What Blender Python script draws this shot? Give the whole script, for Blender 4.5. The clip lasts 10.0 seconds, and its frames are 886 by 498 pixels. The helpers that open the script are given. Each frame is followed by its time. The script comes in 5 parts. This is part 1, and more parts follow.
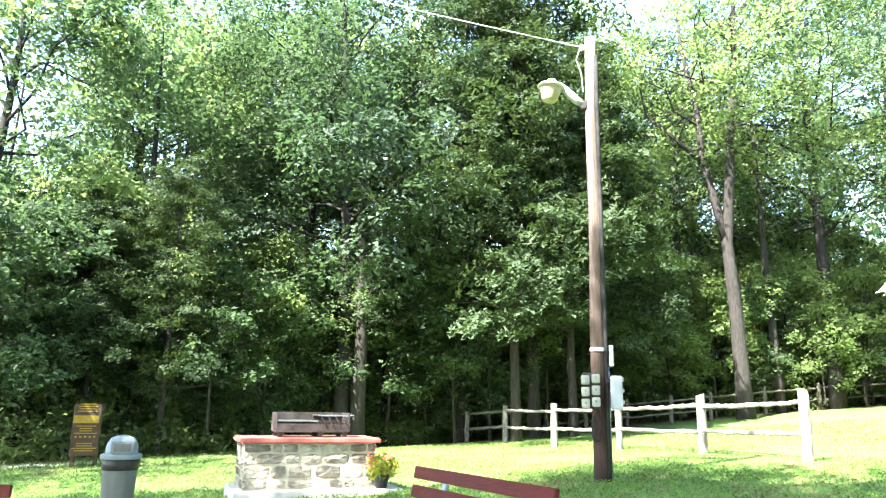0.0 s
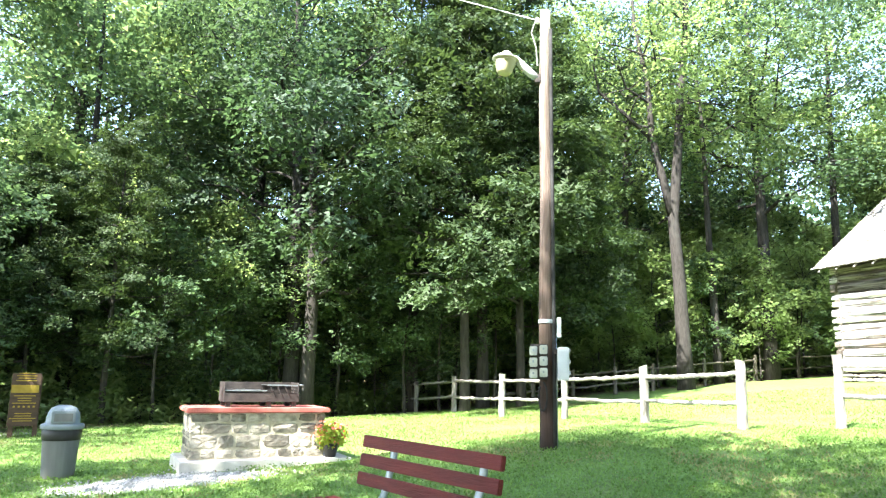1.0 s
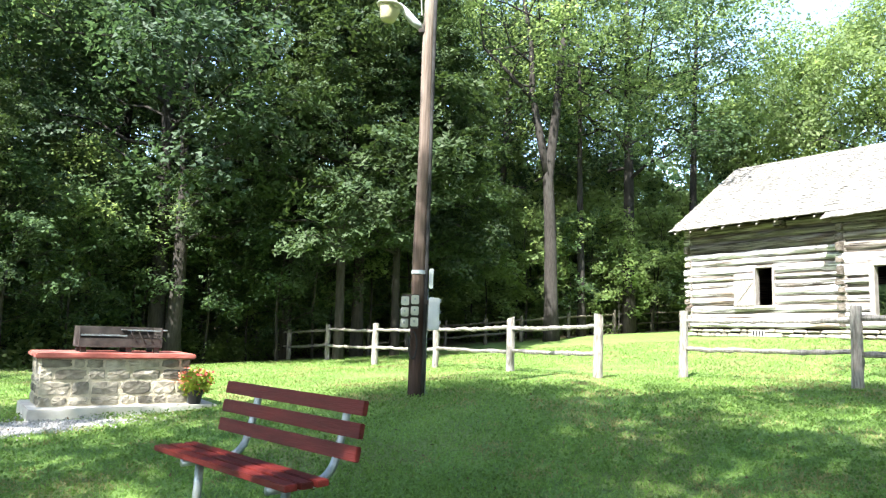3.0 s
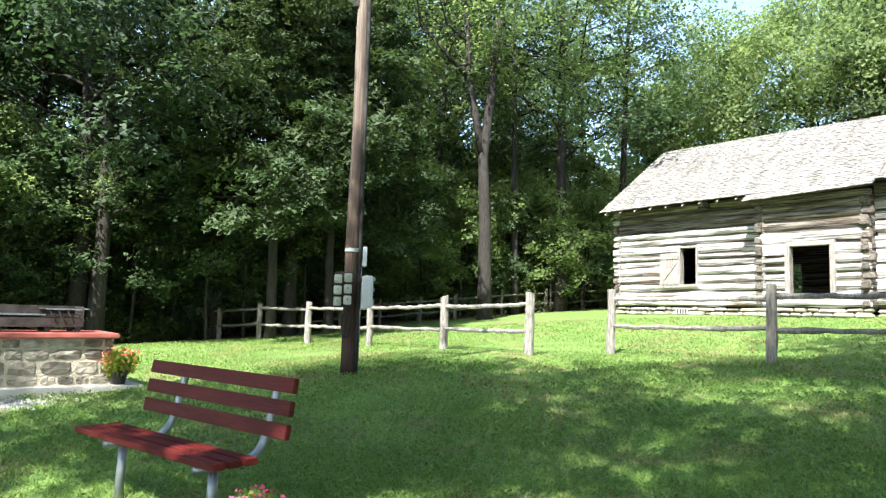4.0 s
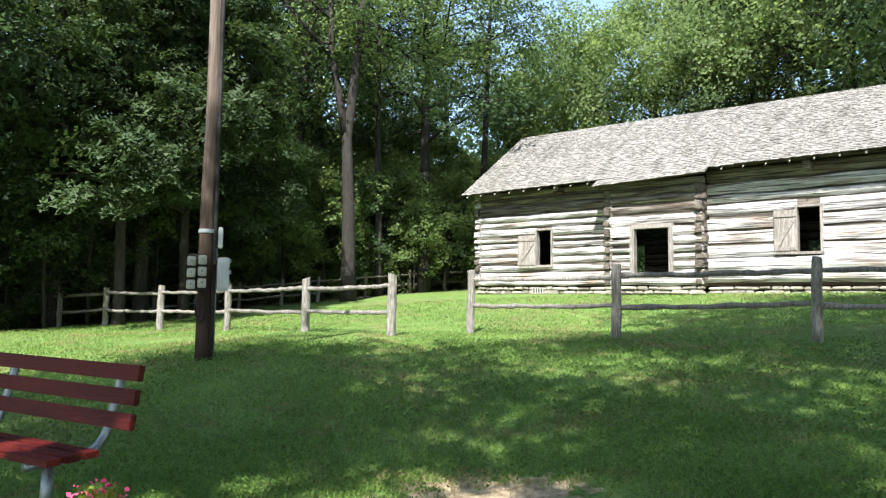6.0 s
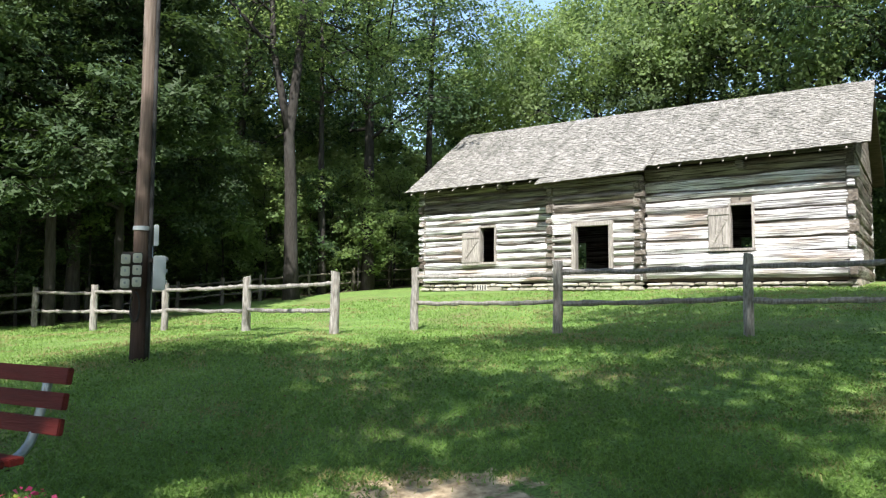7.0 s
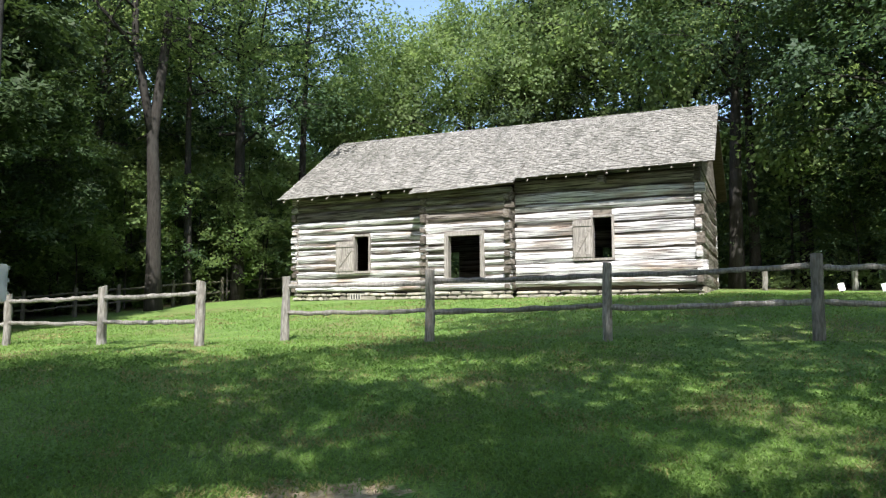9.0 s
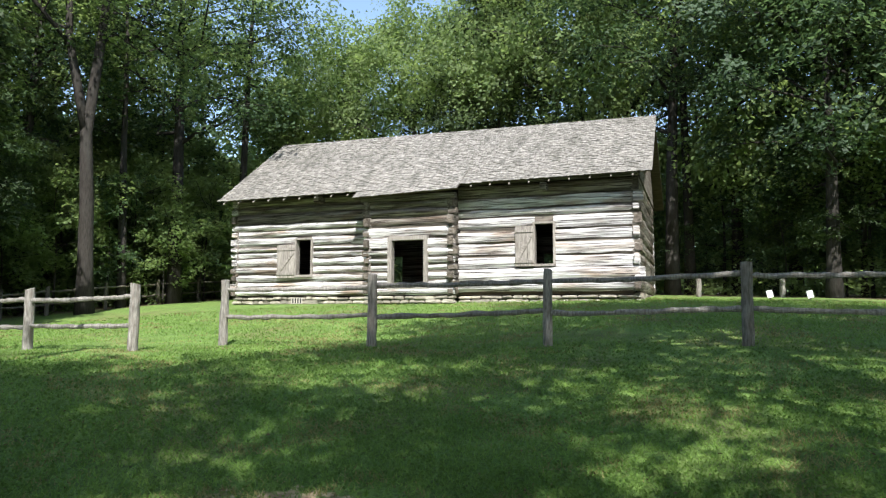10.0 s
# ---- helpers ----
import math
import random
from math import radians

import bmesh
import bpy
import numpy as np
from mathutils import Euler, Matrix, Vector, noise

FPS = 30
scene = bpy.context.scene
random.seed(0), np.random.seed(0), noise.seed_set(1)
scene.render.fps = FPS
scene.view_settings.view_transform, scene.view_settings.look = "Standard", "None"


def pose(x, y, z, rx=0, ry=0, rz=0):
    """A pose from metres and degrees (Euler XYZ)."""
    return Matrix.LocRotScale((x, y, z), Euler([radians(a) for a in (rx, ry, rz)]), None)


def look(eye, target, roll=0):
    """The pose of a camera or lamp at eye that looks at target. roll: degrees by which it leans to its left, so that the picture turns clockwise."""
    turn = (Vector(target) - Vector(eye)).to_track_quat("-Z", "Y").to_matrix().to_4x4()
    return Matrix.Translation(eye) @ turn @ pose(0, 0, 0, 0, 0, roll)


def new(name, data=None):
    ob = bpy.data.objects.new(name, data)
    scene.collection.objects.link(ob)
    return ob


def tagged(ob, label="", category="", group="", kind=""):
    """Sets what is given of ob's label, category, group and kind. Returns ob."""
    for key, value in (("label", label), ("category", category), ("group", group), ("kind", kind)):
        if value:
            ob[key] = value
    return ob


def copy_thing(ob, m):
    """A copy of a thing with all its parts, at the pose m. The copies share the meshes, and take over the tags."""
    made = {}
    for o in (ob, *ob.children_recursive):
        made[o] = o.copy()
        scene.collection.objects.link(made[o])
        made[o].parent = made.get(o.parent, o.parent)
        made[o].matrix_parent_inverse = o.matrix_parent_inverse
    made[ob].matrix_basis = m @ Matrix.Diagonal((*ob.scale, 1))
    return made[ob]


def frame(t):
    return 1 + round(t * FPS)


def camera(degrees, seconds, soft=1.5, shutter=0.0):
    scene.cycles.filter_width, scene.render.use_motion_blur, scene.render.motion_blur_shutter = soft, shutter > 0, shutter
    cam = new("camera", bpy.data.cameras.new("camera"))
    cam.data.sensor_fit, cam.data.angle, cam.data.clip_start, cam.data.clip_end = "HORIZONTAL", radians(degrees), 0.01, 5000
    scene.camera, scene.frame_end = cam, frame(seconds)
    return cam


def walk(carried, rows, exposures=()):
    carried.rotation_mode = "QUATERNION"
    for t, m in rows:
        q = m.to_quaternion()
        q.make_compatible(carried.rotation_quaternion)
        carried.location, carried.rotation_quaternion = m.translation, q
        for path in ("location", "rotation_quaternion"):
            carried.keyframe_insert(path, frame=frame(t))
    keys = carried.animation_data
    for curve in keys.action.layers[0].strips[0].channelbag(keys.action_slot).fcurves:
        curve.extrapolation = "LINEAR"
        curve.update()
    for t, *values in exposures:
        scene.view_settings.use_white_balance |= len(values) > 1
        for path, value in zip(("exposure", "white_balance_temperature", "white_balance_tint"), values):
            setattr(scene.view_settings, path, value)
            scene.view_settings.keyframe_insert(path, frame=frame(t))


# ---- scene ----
cam = camera(63.6, 10.0, soft=1.25)
# seconds, x, y, z, tilt, lean, turn
PATH = [
    (0.0, -0.097, 0.065, 1.623, 102.21, -1.01, 0.27),
    (0.5, -0.106, 0.064, 1.623, 100.99, -1.04, -1.81),
    (1.0, -0.098, 0.062, 1.617, 100.01, -1.15, -3.69),
    (1.5, -0.092, 0.055, 1.626, 99.21, -1.32, -5.99),
    (2.0, -0.078, 0.039, 1.617, 98.42, -1.50, -8.51),
    (2.5, -0.050, 0.034, 1.609, 97.31, -1.90, -10.87),
    (4.0, -0.012, 0.022, 1.594, 94.85, -1.99, -18.68),
    (4.5, 0.000, 0.022, 1.585, 94.21, -1.90, -20.84),
    (5.0, 0.003, -0.013, 1.580, 93.86, -1.59, -23.51),
    (5.5, 0.016, -0.013, 1.586, 93.81, -1.40, -26.72),
    (7.0, 0.055, -0.014, 1.589, 93.57, -0.85, -33.84),
    (7.5, 0.066, -0.031, 1.582, 93.78, -0.65, -36.22),
    (8.0, 0.071, -0.036, 1.593, 93.90, -0.59, -38.78),
    (8.5, 0.079, -0.049, 1.594, 94.02, -0.52, -41.28),
    (9.0, 0.080, -0.056, 1.588, 94.40, -0.42, -43.79),
    (9.5, 0.085, -0.080, 1.599, 94.66, -0.47, -46.05),
    (10.0, 0.082, -0.069, 1.595, 94.80, -0.68, -48.34),
]
EXPOSURE = [(0.0, 3.3), (1.0, 3.07), (2.0, 2.81), (2.7, 2.55), (4.5, 1.85), (6.0, 1.52), (8.0, 1.25), (10.0, 1.1)]
walk(cam, [(r[0], pose(*r[1:])) for r in PATH], EXPOSURE)

# ---- world and sun ----
SUN_AZ, SUN_EL = 225.0, 50.0
world = bpy.data.worlds.new("sky")
scene.world = world
world.use_nodes = True
wn = world.node_tree
sky = wn.nodes.new("ShaderNodeTexSky")
sky.sky_type, sky.sun_disc = "NISHITA", False
sky.sun_elevation, sky.sun_rotation = radians(SUN_EL), radians(SUN_AZ)
sky.air_density, sky.dust_density = 1.0, 1.0
wn.links.new(sky.outputs[0], wn.nodes["Background"].inputs[0])
wn.nodes["Background"].inputs[1].default_value = 0.14
sun_data = bpy.data.lights.new("sun", "SUN")
sun_data.energy, sun_data.angle, sun_data.color = 5.0, radians(0.6), (1.0, 0.97, 0.92)
sun = new("sun", sun_data)
sx, sy = math.sin(radians(SUN_AZ)), math.cos(radians(SUN_AZ))
sun.matrix_world = look((sx * 60, sy * 60, 72), (0, 0, 0))


# ---- materials ----
def mat(name, base, base2=None, scale=8.0, rough=0.7, metal=0.0, bump=0.0, bump_scale=40.0, stretch=(1, 1, 1), stain=None, stain_scale=1.2,
        stain_amount=0.5, per_object=0.0, per_island=0.0, detail=6.0, spec=0.3, coords="Object"):
    m = bpy.data.materials.new(name)
    m.use_nodes = True
    nt = m.node_tree
    N, L = nt.nodes, nt.links
    b = N["Principled BSDF"]
    b.inputs["Roughness"].default_value, b.inputs["Metallic"].default_value = rough, metal
    b.inputs["Specular IOR Level"].default_value = spec
    tc = N.new("ShaderNodeTexCoord")
    mp = N.new("ShaderNodeMapping")
    mp.inputs["Scale"].default_value = stretch
    L.new(tc.outputs[coords], mp.inputs[0])
    info = N.new("ShaderNodeObjectInfo")
    off = N.new("ShaderNodeVectorMath")
    off.operation = "MULTIPLY_ADD"
    comb = N.new("ShaderNodeCombineXYZ")
    for k in range(3):
        L.new(info.outputs["Random"], comb.inputs[k])
    off.inputs[1].default_value = (37, 51, 23) if coords == "Object" else (0, 0, 0)
    L.new(comb.outputs[0], off.inputs[0])
    L.new(mp.outputs[0], off.inputs[2])
    no = N.new("ShaderNodeTexNoise")
    no.inputs["Scale"].default_value, no.inputs["Detail"].default_value = scale, detail
    L.new(off.outputs[0], no.inputs["Vector"])
    ramp = N.new("ShaderNodeValToRGB")
    ramp.color_ramp.elements[0].position, ramp.color_ramp.elements[1].position = 0.32, 0.68
    ramp.color_ramp.elements[0].color, ramp.color_ramp.elements[1].color = (*base, 1), (*(base2 or base), 1)
    L.new(no.outputs["Fac"], ramp.inputs[0])
    col = ramp.outputs[0]
    if stain:
        n2 = N.new("ShaderNodeTexNoise")
        n2.inputs["Scale"].default_value, n2.inputs["Detail"].default_value = stain_scale, 4
        L.new(off.outputs[0], n2.inputs["Vector"])
        r2 = N.new("ShaderNodeValToRGB")
        r2.color_ramp.elements[0].position, r2.color_ramp.elements[1].position = 0.5, 0.68
        r2.color_ramp.elements[1].color = (stain_amount,) * 3 + (1,)
        L.new(n2.outputs["Fac"], r2.inputs[0])
        mx = N.new("ShaderNodeMix")
        mx.data_type = "RGBA"
        L.new(r2.outputs[0], mx.inputs["Factor"])
        L.new(col, mx.inputs["A"])
        mx.inputs["B"].default_value = (*stain, 1)
        col = mx.outputs["Result"]
    for amount, source in ((per_object, info.outputs["Random"]), (per_island, None)):
        if amount:
            if source is None:
                source = N.new("ShaderNodeNewGeometry").outputs["Random Per Island"]
            mr = N.new("ShaderNodeMapRange")
            mr.inputs["To Min"].default_value, mr.inputs["To Max"].default_value = 1 - amount, 1 + amount
            L.new(source, mr.inputs[0])
            vm = N.new("ShaderNodeVectorMath")
            vm.operation = "SCALE"
            L.new(col, vm.inputs[0])
            L.new(mr.outputs[0], vm.inputs["Scale"])
            col = vm.outputs[0]
    L.new(col, b.inputs["Base Color"])
    if bump:
        nb = N.new("ShaderNodeTexNoise")
        nb.inputs["Scale"].default_value, nb.inputs["Detail"].default_value = bump_scale, 5
        L.new(off.outputs[0], nb.inputs["Vector"])
        bu = N.new("ShaderNodeBump")
        bu.inputs["Strength"].default_value, bu.inputs["Distance"].default_value = bump, 0.02
        L.new(nb.outputs["Fac"], bu.inputs["Height"])
        L.new(bu.outputs[0], b.inputs["Normal"])
    return m


def leaf_mat(name, dark, light, through_light, amount=0.45, vary=0.28):
    """Leaves: diffuse upper side with some gloss, and light that shines through."""
    m = mat(name, dark, light, scale=0.5, rough=0.58, spec=0.2, per_island=vary, per_object=0.25, coords="Object")
    nt = m.node_tree
    N, L = nt.nodes, nt.links
    b = N["Principled BSDF"]
    tr = N.new("ShaderNodeBsdfTranslucent")
    tr.inputs[0].default_value = (*through_light, 1)
    mx = N.new("ShaderNodeMixShader")
    mx.inputs[0].default_value = amount
    L.new(b.outputs[0], mx.inputs[1])
    L.new(tr.outputs[0], mx.inputs[2])
    L.new(mx.outputs[0], N["Material Output"].inputs["Surface"])
    return m


M_OAK = leaf_mat("oak_leaves", (0.044, 0.078, 0.038), (0.076, 0.12, 0.056), (0.15, 0.245, 0.09), 0.45)
M_MAPLE = leaf_mat("maple_leaves", (0.08, 0.126, 0.05), (0.135, 0.19, 0.072), (0.34, 0.46, 0.15), 0.5)
M_SILVER = leaf_mat("grey_green_leaves", (0.045, 0.076, 0.046), (0.078, 0.116, 0.07), (0.10, 0.18, 0.065), 0.33)
M_PALE = leaf_mat("pale_leaves", (0.09, 0.135, 0.055), (0.15, 0.20, 0.08), (0.32, 0.44, 0.13), 0.48)
M_CEDAR = leaf_mat("cedar_needles", (0.028, 0.05, 0.022), (0.05, 0.078, 0.03), (0.075, 0.12, 0.03), 0.3)
M_DEEP = leaf_mat("deep_green_leaves", (0.03, 0.055, 0.027), (0.05, 0.082, 0.039), (0.085, 0.145, 0.052), 0.38)
M_DRY = leaf_mat("dry_blades", (0.14, 0.132, 0.055), (0.25, 0.23, 0.1), (0.3, 0.29, 0.1), 0.3, 0.4)
M_BARK = mat("bark", (0.022, 0.019, 0.017), (0.052, 0.047, 0.041), 6, 0.95, bump=1.0, bump_scale=22, stretch=(4, 4, 0.8), stain=(0.062, 0.06, 0.054), per_object=0.25)
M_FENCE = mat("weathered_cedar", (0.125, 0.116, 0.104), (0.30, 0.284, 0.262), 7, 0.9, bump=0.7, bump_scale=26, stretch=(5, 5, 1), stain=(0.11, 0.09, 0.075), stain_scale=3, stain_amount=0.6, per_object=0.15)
# darker tone of the fence wood, for the fence along the wood's edge
M_FENCE_DARK = mat("dark_cedar", (0.07, 0.062, 0.05), (0.17, 0.15, 0.125), 7, 0.9, bump=0.7, bump_scale=26, stretch=(5, 5, 1), per_object=0.15)
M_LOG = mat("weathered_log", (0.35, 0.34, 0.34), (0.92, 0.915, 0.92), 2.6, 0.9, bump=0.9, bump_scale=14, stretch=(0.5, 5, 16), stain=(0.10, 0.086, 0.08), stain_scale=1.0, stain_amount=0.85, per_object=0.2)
# darker log: shade under eaves and on side walls put into its colour
M_LOG_SHADED = mat("shaded_log", (0.09, 0.078, 0.067), (0.30, 0.275, 0.245), 3.0, 0.9, bump=0.9, bump_scale=14, stretch=(0.45, 5, 7), stain=(0.06, 0.05, 0.042), stain_scale=1.1, stain_amount=0.8, per_object=0.2)
# darker log end: shadow at the bay's corners put into the colour
M_LOG_END = mat("darkened_log_end", (0.045, 0.037, 0.03), (0.17, 0.145, 0.12), 5.0, 0.95, bump=0.9, bump_scale=18, stretch=(3, 3, 5), stain=(0.24, 0.22, 0.2), stain_scale=3, per_object=0.3)
M_CHINK = mat("chinking", (0.05, 0.042, 0.035), (0.22, 0.195, 0.165), 3, 0.95, bump=0.5, stretch=(0.5, 3, 6))
M_SHINGLE = mat("wood_shingle", (0.14, 0.133, 0.121), (0.27, 0.259, 0.24), 5, 0.95, bump=0.6, bump_scale=30, stretch=(3, 1, 1), per_object=0.3, stain=(0.08, 0.08, 0.068), stain_scale=0.8, stain_amount=0.5)
M_SHINGLES = mat("wood_shingles", (0.14, 0.133, 0.121), (0.27, 0.259, 0.24), 5, 0.95, bump=0.6, bump_scale=30, stretch=(3, 1, 1), per_island=0.3, stain=(0.08, 0.08, 0.068), stain_scale=0.8, stain_amount=0.5)
M_DARKWOOD = mat("old_interior_wood", (0.05, 0.038, 0.028), (0.11, 0.085, 0.06), 3, 0.9, stretch=(1, 4, 4))
M_BOARD = mat("shutter_board", (0.15, 0.135, 0.12), (0.34, 0.315, 0.29), 6, 0.9, bump=0.4, stretch=(6, 6, 0.6), per_object=0.1)
M_STONE = mat("field_stone", (0.12, 0.108, 0.085), (0.34, 0.31, 0.25), 7, 0.9, bump=0.9, bump_scale=18, stain=(0.09, 0.08, 0.07), stain_scale=3, per_object=0.5)
M_FOOT = mat("footing_stone", (0.2, 0.185, 0.15), (0.5, 0.47, 0.4), 5, 0.95, bump=0.8, bump_scale=20, stretch=(1, 1, 4), stain=(0.13, 0.115, 0.09), stain_scale=2.5, stain_amount=0.8, per_object=0.3)
M_MORTAR = mat("mortar", (0.33, 0.295, 0.22), (0.47, 0.42, 0.325), 14, 0.95, bump=0.7, bump_scale=50)
M_CONCRETE = mat("concrete", (0.40, 0.38, 0.34), (0.56, 0.54, 0.49), 5, 0.9, bump=0.25, bump_scale=70, stain=(0.30, 0.28, 0.24))
M_REDSLAB = mat("red_brick_cap", (0.27, 0.075, 0.058), (0.40, 0.135, 0.11), 6, 0.8, bump=0.3, stain=(0.18, 0.06, 0.05))
M_STEEL = mat("rusty_steel", (0.02, 0.018, 0.017), (0.055, 0.045, 0.04), 9, 0.75, 0.2, bump=0.3, stain=(0.075, 0.068, 0.064), stain_scale=3)
M_GALV = mat("galvanised_steel", (0.21, 0.235, 0.25), (0.32, 0.355, 0.38), 16, 0.42, 0.7, bump=0.1)
M_BENCH = mat("red_brown_paint", (0.075, 0.0095, 0.008), (0.12, 0.0165, 0.0135), 4, 0.5, bump=0.35, bump_scale=20, stretch=(0.6, 5, 5), stain=(0.06, 0.01, 0.009), per_object=0.12, spec=0.2)
M_GREYPLASTIC = mat("grey_plastic", (0.11, 0.115, 0.112), (0.15, 0.155, 0.15), 4, 0.55, bump=0.08, stain=(0.11, 0.11, 0.105), stretch=(3, 3, 0.5))
M_LID = mat("blue_grey_plastic", (0.16, 0.19, 0.205), (0.21, 0.24, 0.255), 5, 0.5, bump=0.05)
M_BLACK = mat("black_plastic", (0.015, 0.015, 0.016), (0.03, 0.03, 0.032), 8, 0.4)
M_BOX = mat("grey_enamel", (0.42, 0.43, 0.375), (0.52, 0.53, 0.465), 6, 0.5, bump=0.05, stain=(0.3, 0.3, 0.26))
M_WHITEBOX = mat("pale_enamel", (0.40, 0.44, 0.455), (0.48, 0.52, 0.53), 6, 0.45, stain=(0.45, 0.46, 0.45))
M_LAMPWHITE = mat("cream_enamel", (0.62, 0.60, 0.48), (0.72, 0.70, 0.58), 5, 0.45, stain=(0.45, 0.40, 0.28))
M_SIGNBROWN = mat("brown_sign_wood", (0.045, 0.026, 0.017), (0.07, 0.042, 0.028), 5, 0.7, stretch=(1, 1, 5))
M_YELLOW = mat("yellow_sign_paint", (0.24, 0.155, 0.018), (0.31, 0.21, 0.03), 9, 0.6)
M_WHITE = mat("white_panel", (0.72, 0.73, 0.74), (0.8, 0.8, 0.8), 9, 0.4)
M_PETAL = mat("coral_petals", (0.75, 0.10, 0.10), (0.80, 0.30, 0.16), 3, 0.6, per_island=0.3)
M_PETAL2 = mat("pink_petals", (0.72, 0.05, 0.16), (0.75, 0.12, 0.25), 3, 0.6, per_island=0.3)
M_LIME = leaf_mat("lime_leaves", (0.17, 0.24, 0.03), (0.27, 0.33, 0.05), (0.35, 0.45, 0.05), 0.35)
M_GRASS = leaf_mat("grass_blades", (0.09, 0.166, 0.036), (0.148, 0.228, 0.055), (0.23, 0.365, 0.075), 0.35, 0.4)
M_WIRE = mat("aluminium_wire", (0.30, 0.30, 0.30), (0.42, 0.42, 0.42), 9, 0.6, spec=0.2)
M_CLOVER = leaf_mat("clover_leaves", (0.062, 0.125, 0.03), (0.125, 0.205, 0.05), (0.2, 0.33, 0.06), 0.33, 0.45)
M_CABLE = mat("cable", (0.025, 0.025, 0.025), (0.05, 0.05, 0.05), 9, 0.85, spec=0.1)
M_GRAVEL = mat("pale_gravel", (0.2, 0.195, 0.185), (0.42, 0.41, 0.39), 30, 0.95, bump=1.0, bump_scale=60, per_island=0.3)


def pole_mat():
    """Creosoted wood, dark at the foot and bleached grey towards the top."""
    m = mat("pole_wood", (0.55, 0.5, 0.46), (1.0, 1.0, 1.0), 5, 0.85, bump=0.5, bump_scale=40, stretch=(9, 9, 0.5), stain=(0.4, 0.36, 0.34), stain_scale=2.2, stain_amount=0.6)
    N, L = m.node_tree.nodes, m.node_tree.links
    b = N["Principled BSDF"]
    col = b.inputs["Base Color"].links[0].from_socket
    tc = N.new("ShaderNodeTexCoord")
    sep = N.new("ShaderNodeSeparateXYZ")
    L.new(tc.outputs["Object"], sep.inputs[0])
    no = N.new("ShaderNodeTexNoise")
    no.inputs["Scale"].default_value = 1.3
    L.new(tc.outputs["Object"], no.inputs["Vector"])
    ad = N.new("ShaderNodeMath")
    ad.operation = "MULTIPLY_ADD"
    ad.inputs[1].default_value = 1.6
    L.new(no.outputs["Fac"], ad.inputs[0])
    L.new(sep.outputs["Z"], ad.inputs[2])
    mr = N.new("ShaderNodeMapRange")
    mr.inputs["From Min"].default_value, mr.inputs["From Max"].default_value = 0.6, 7.2
    L.new(ad.outputs[0], mr.inputs[0])
    ramp = N.new("ShaderNodeValToRGB")
    e = ramp.color_ramp.elements
    e[0].position, e[0].color = 0.0, (0.035, 0.024, 0.02, 1)
    e[1].position, e[1].color = 1.0, (0.40, 0.38, 0.32, 1)
    for pos, c in ((0.16, (0.055, 0.03, 0.022, 1)), (0.26, (0.135, 0.095, 0.074, 1)), (0.55, (0.185, 0.145, 0.122, 1)), (0.8, (0.24, 0.20, 0.17, 1))):
        k = e.new(pos)
        k.color = c
    L.new(mr.outputs[0], ramp.inputs[0])
    mx = N.new("ShaderNodeMix")
    mx.data_type, mx.blend_type = "RGBA", "MULTIPLY"
    mx.inputs["Factor"].default_value = 1.0
    L.new(ramp.outputs[0], mx.inputs["A"])
    L.new(col, mx.inputs["B"])
    L.new(mx.outputs["Result"], b.inputs["Base Color"])
    return m


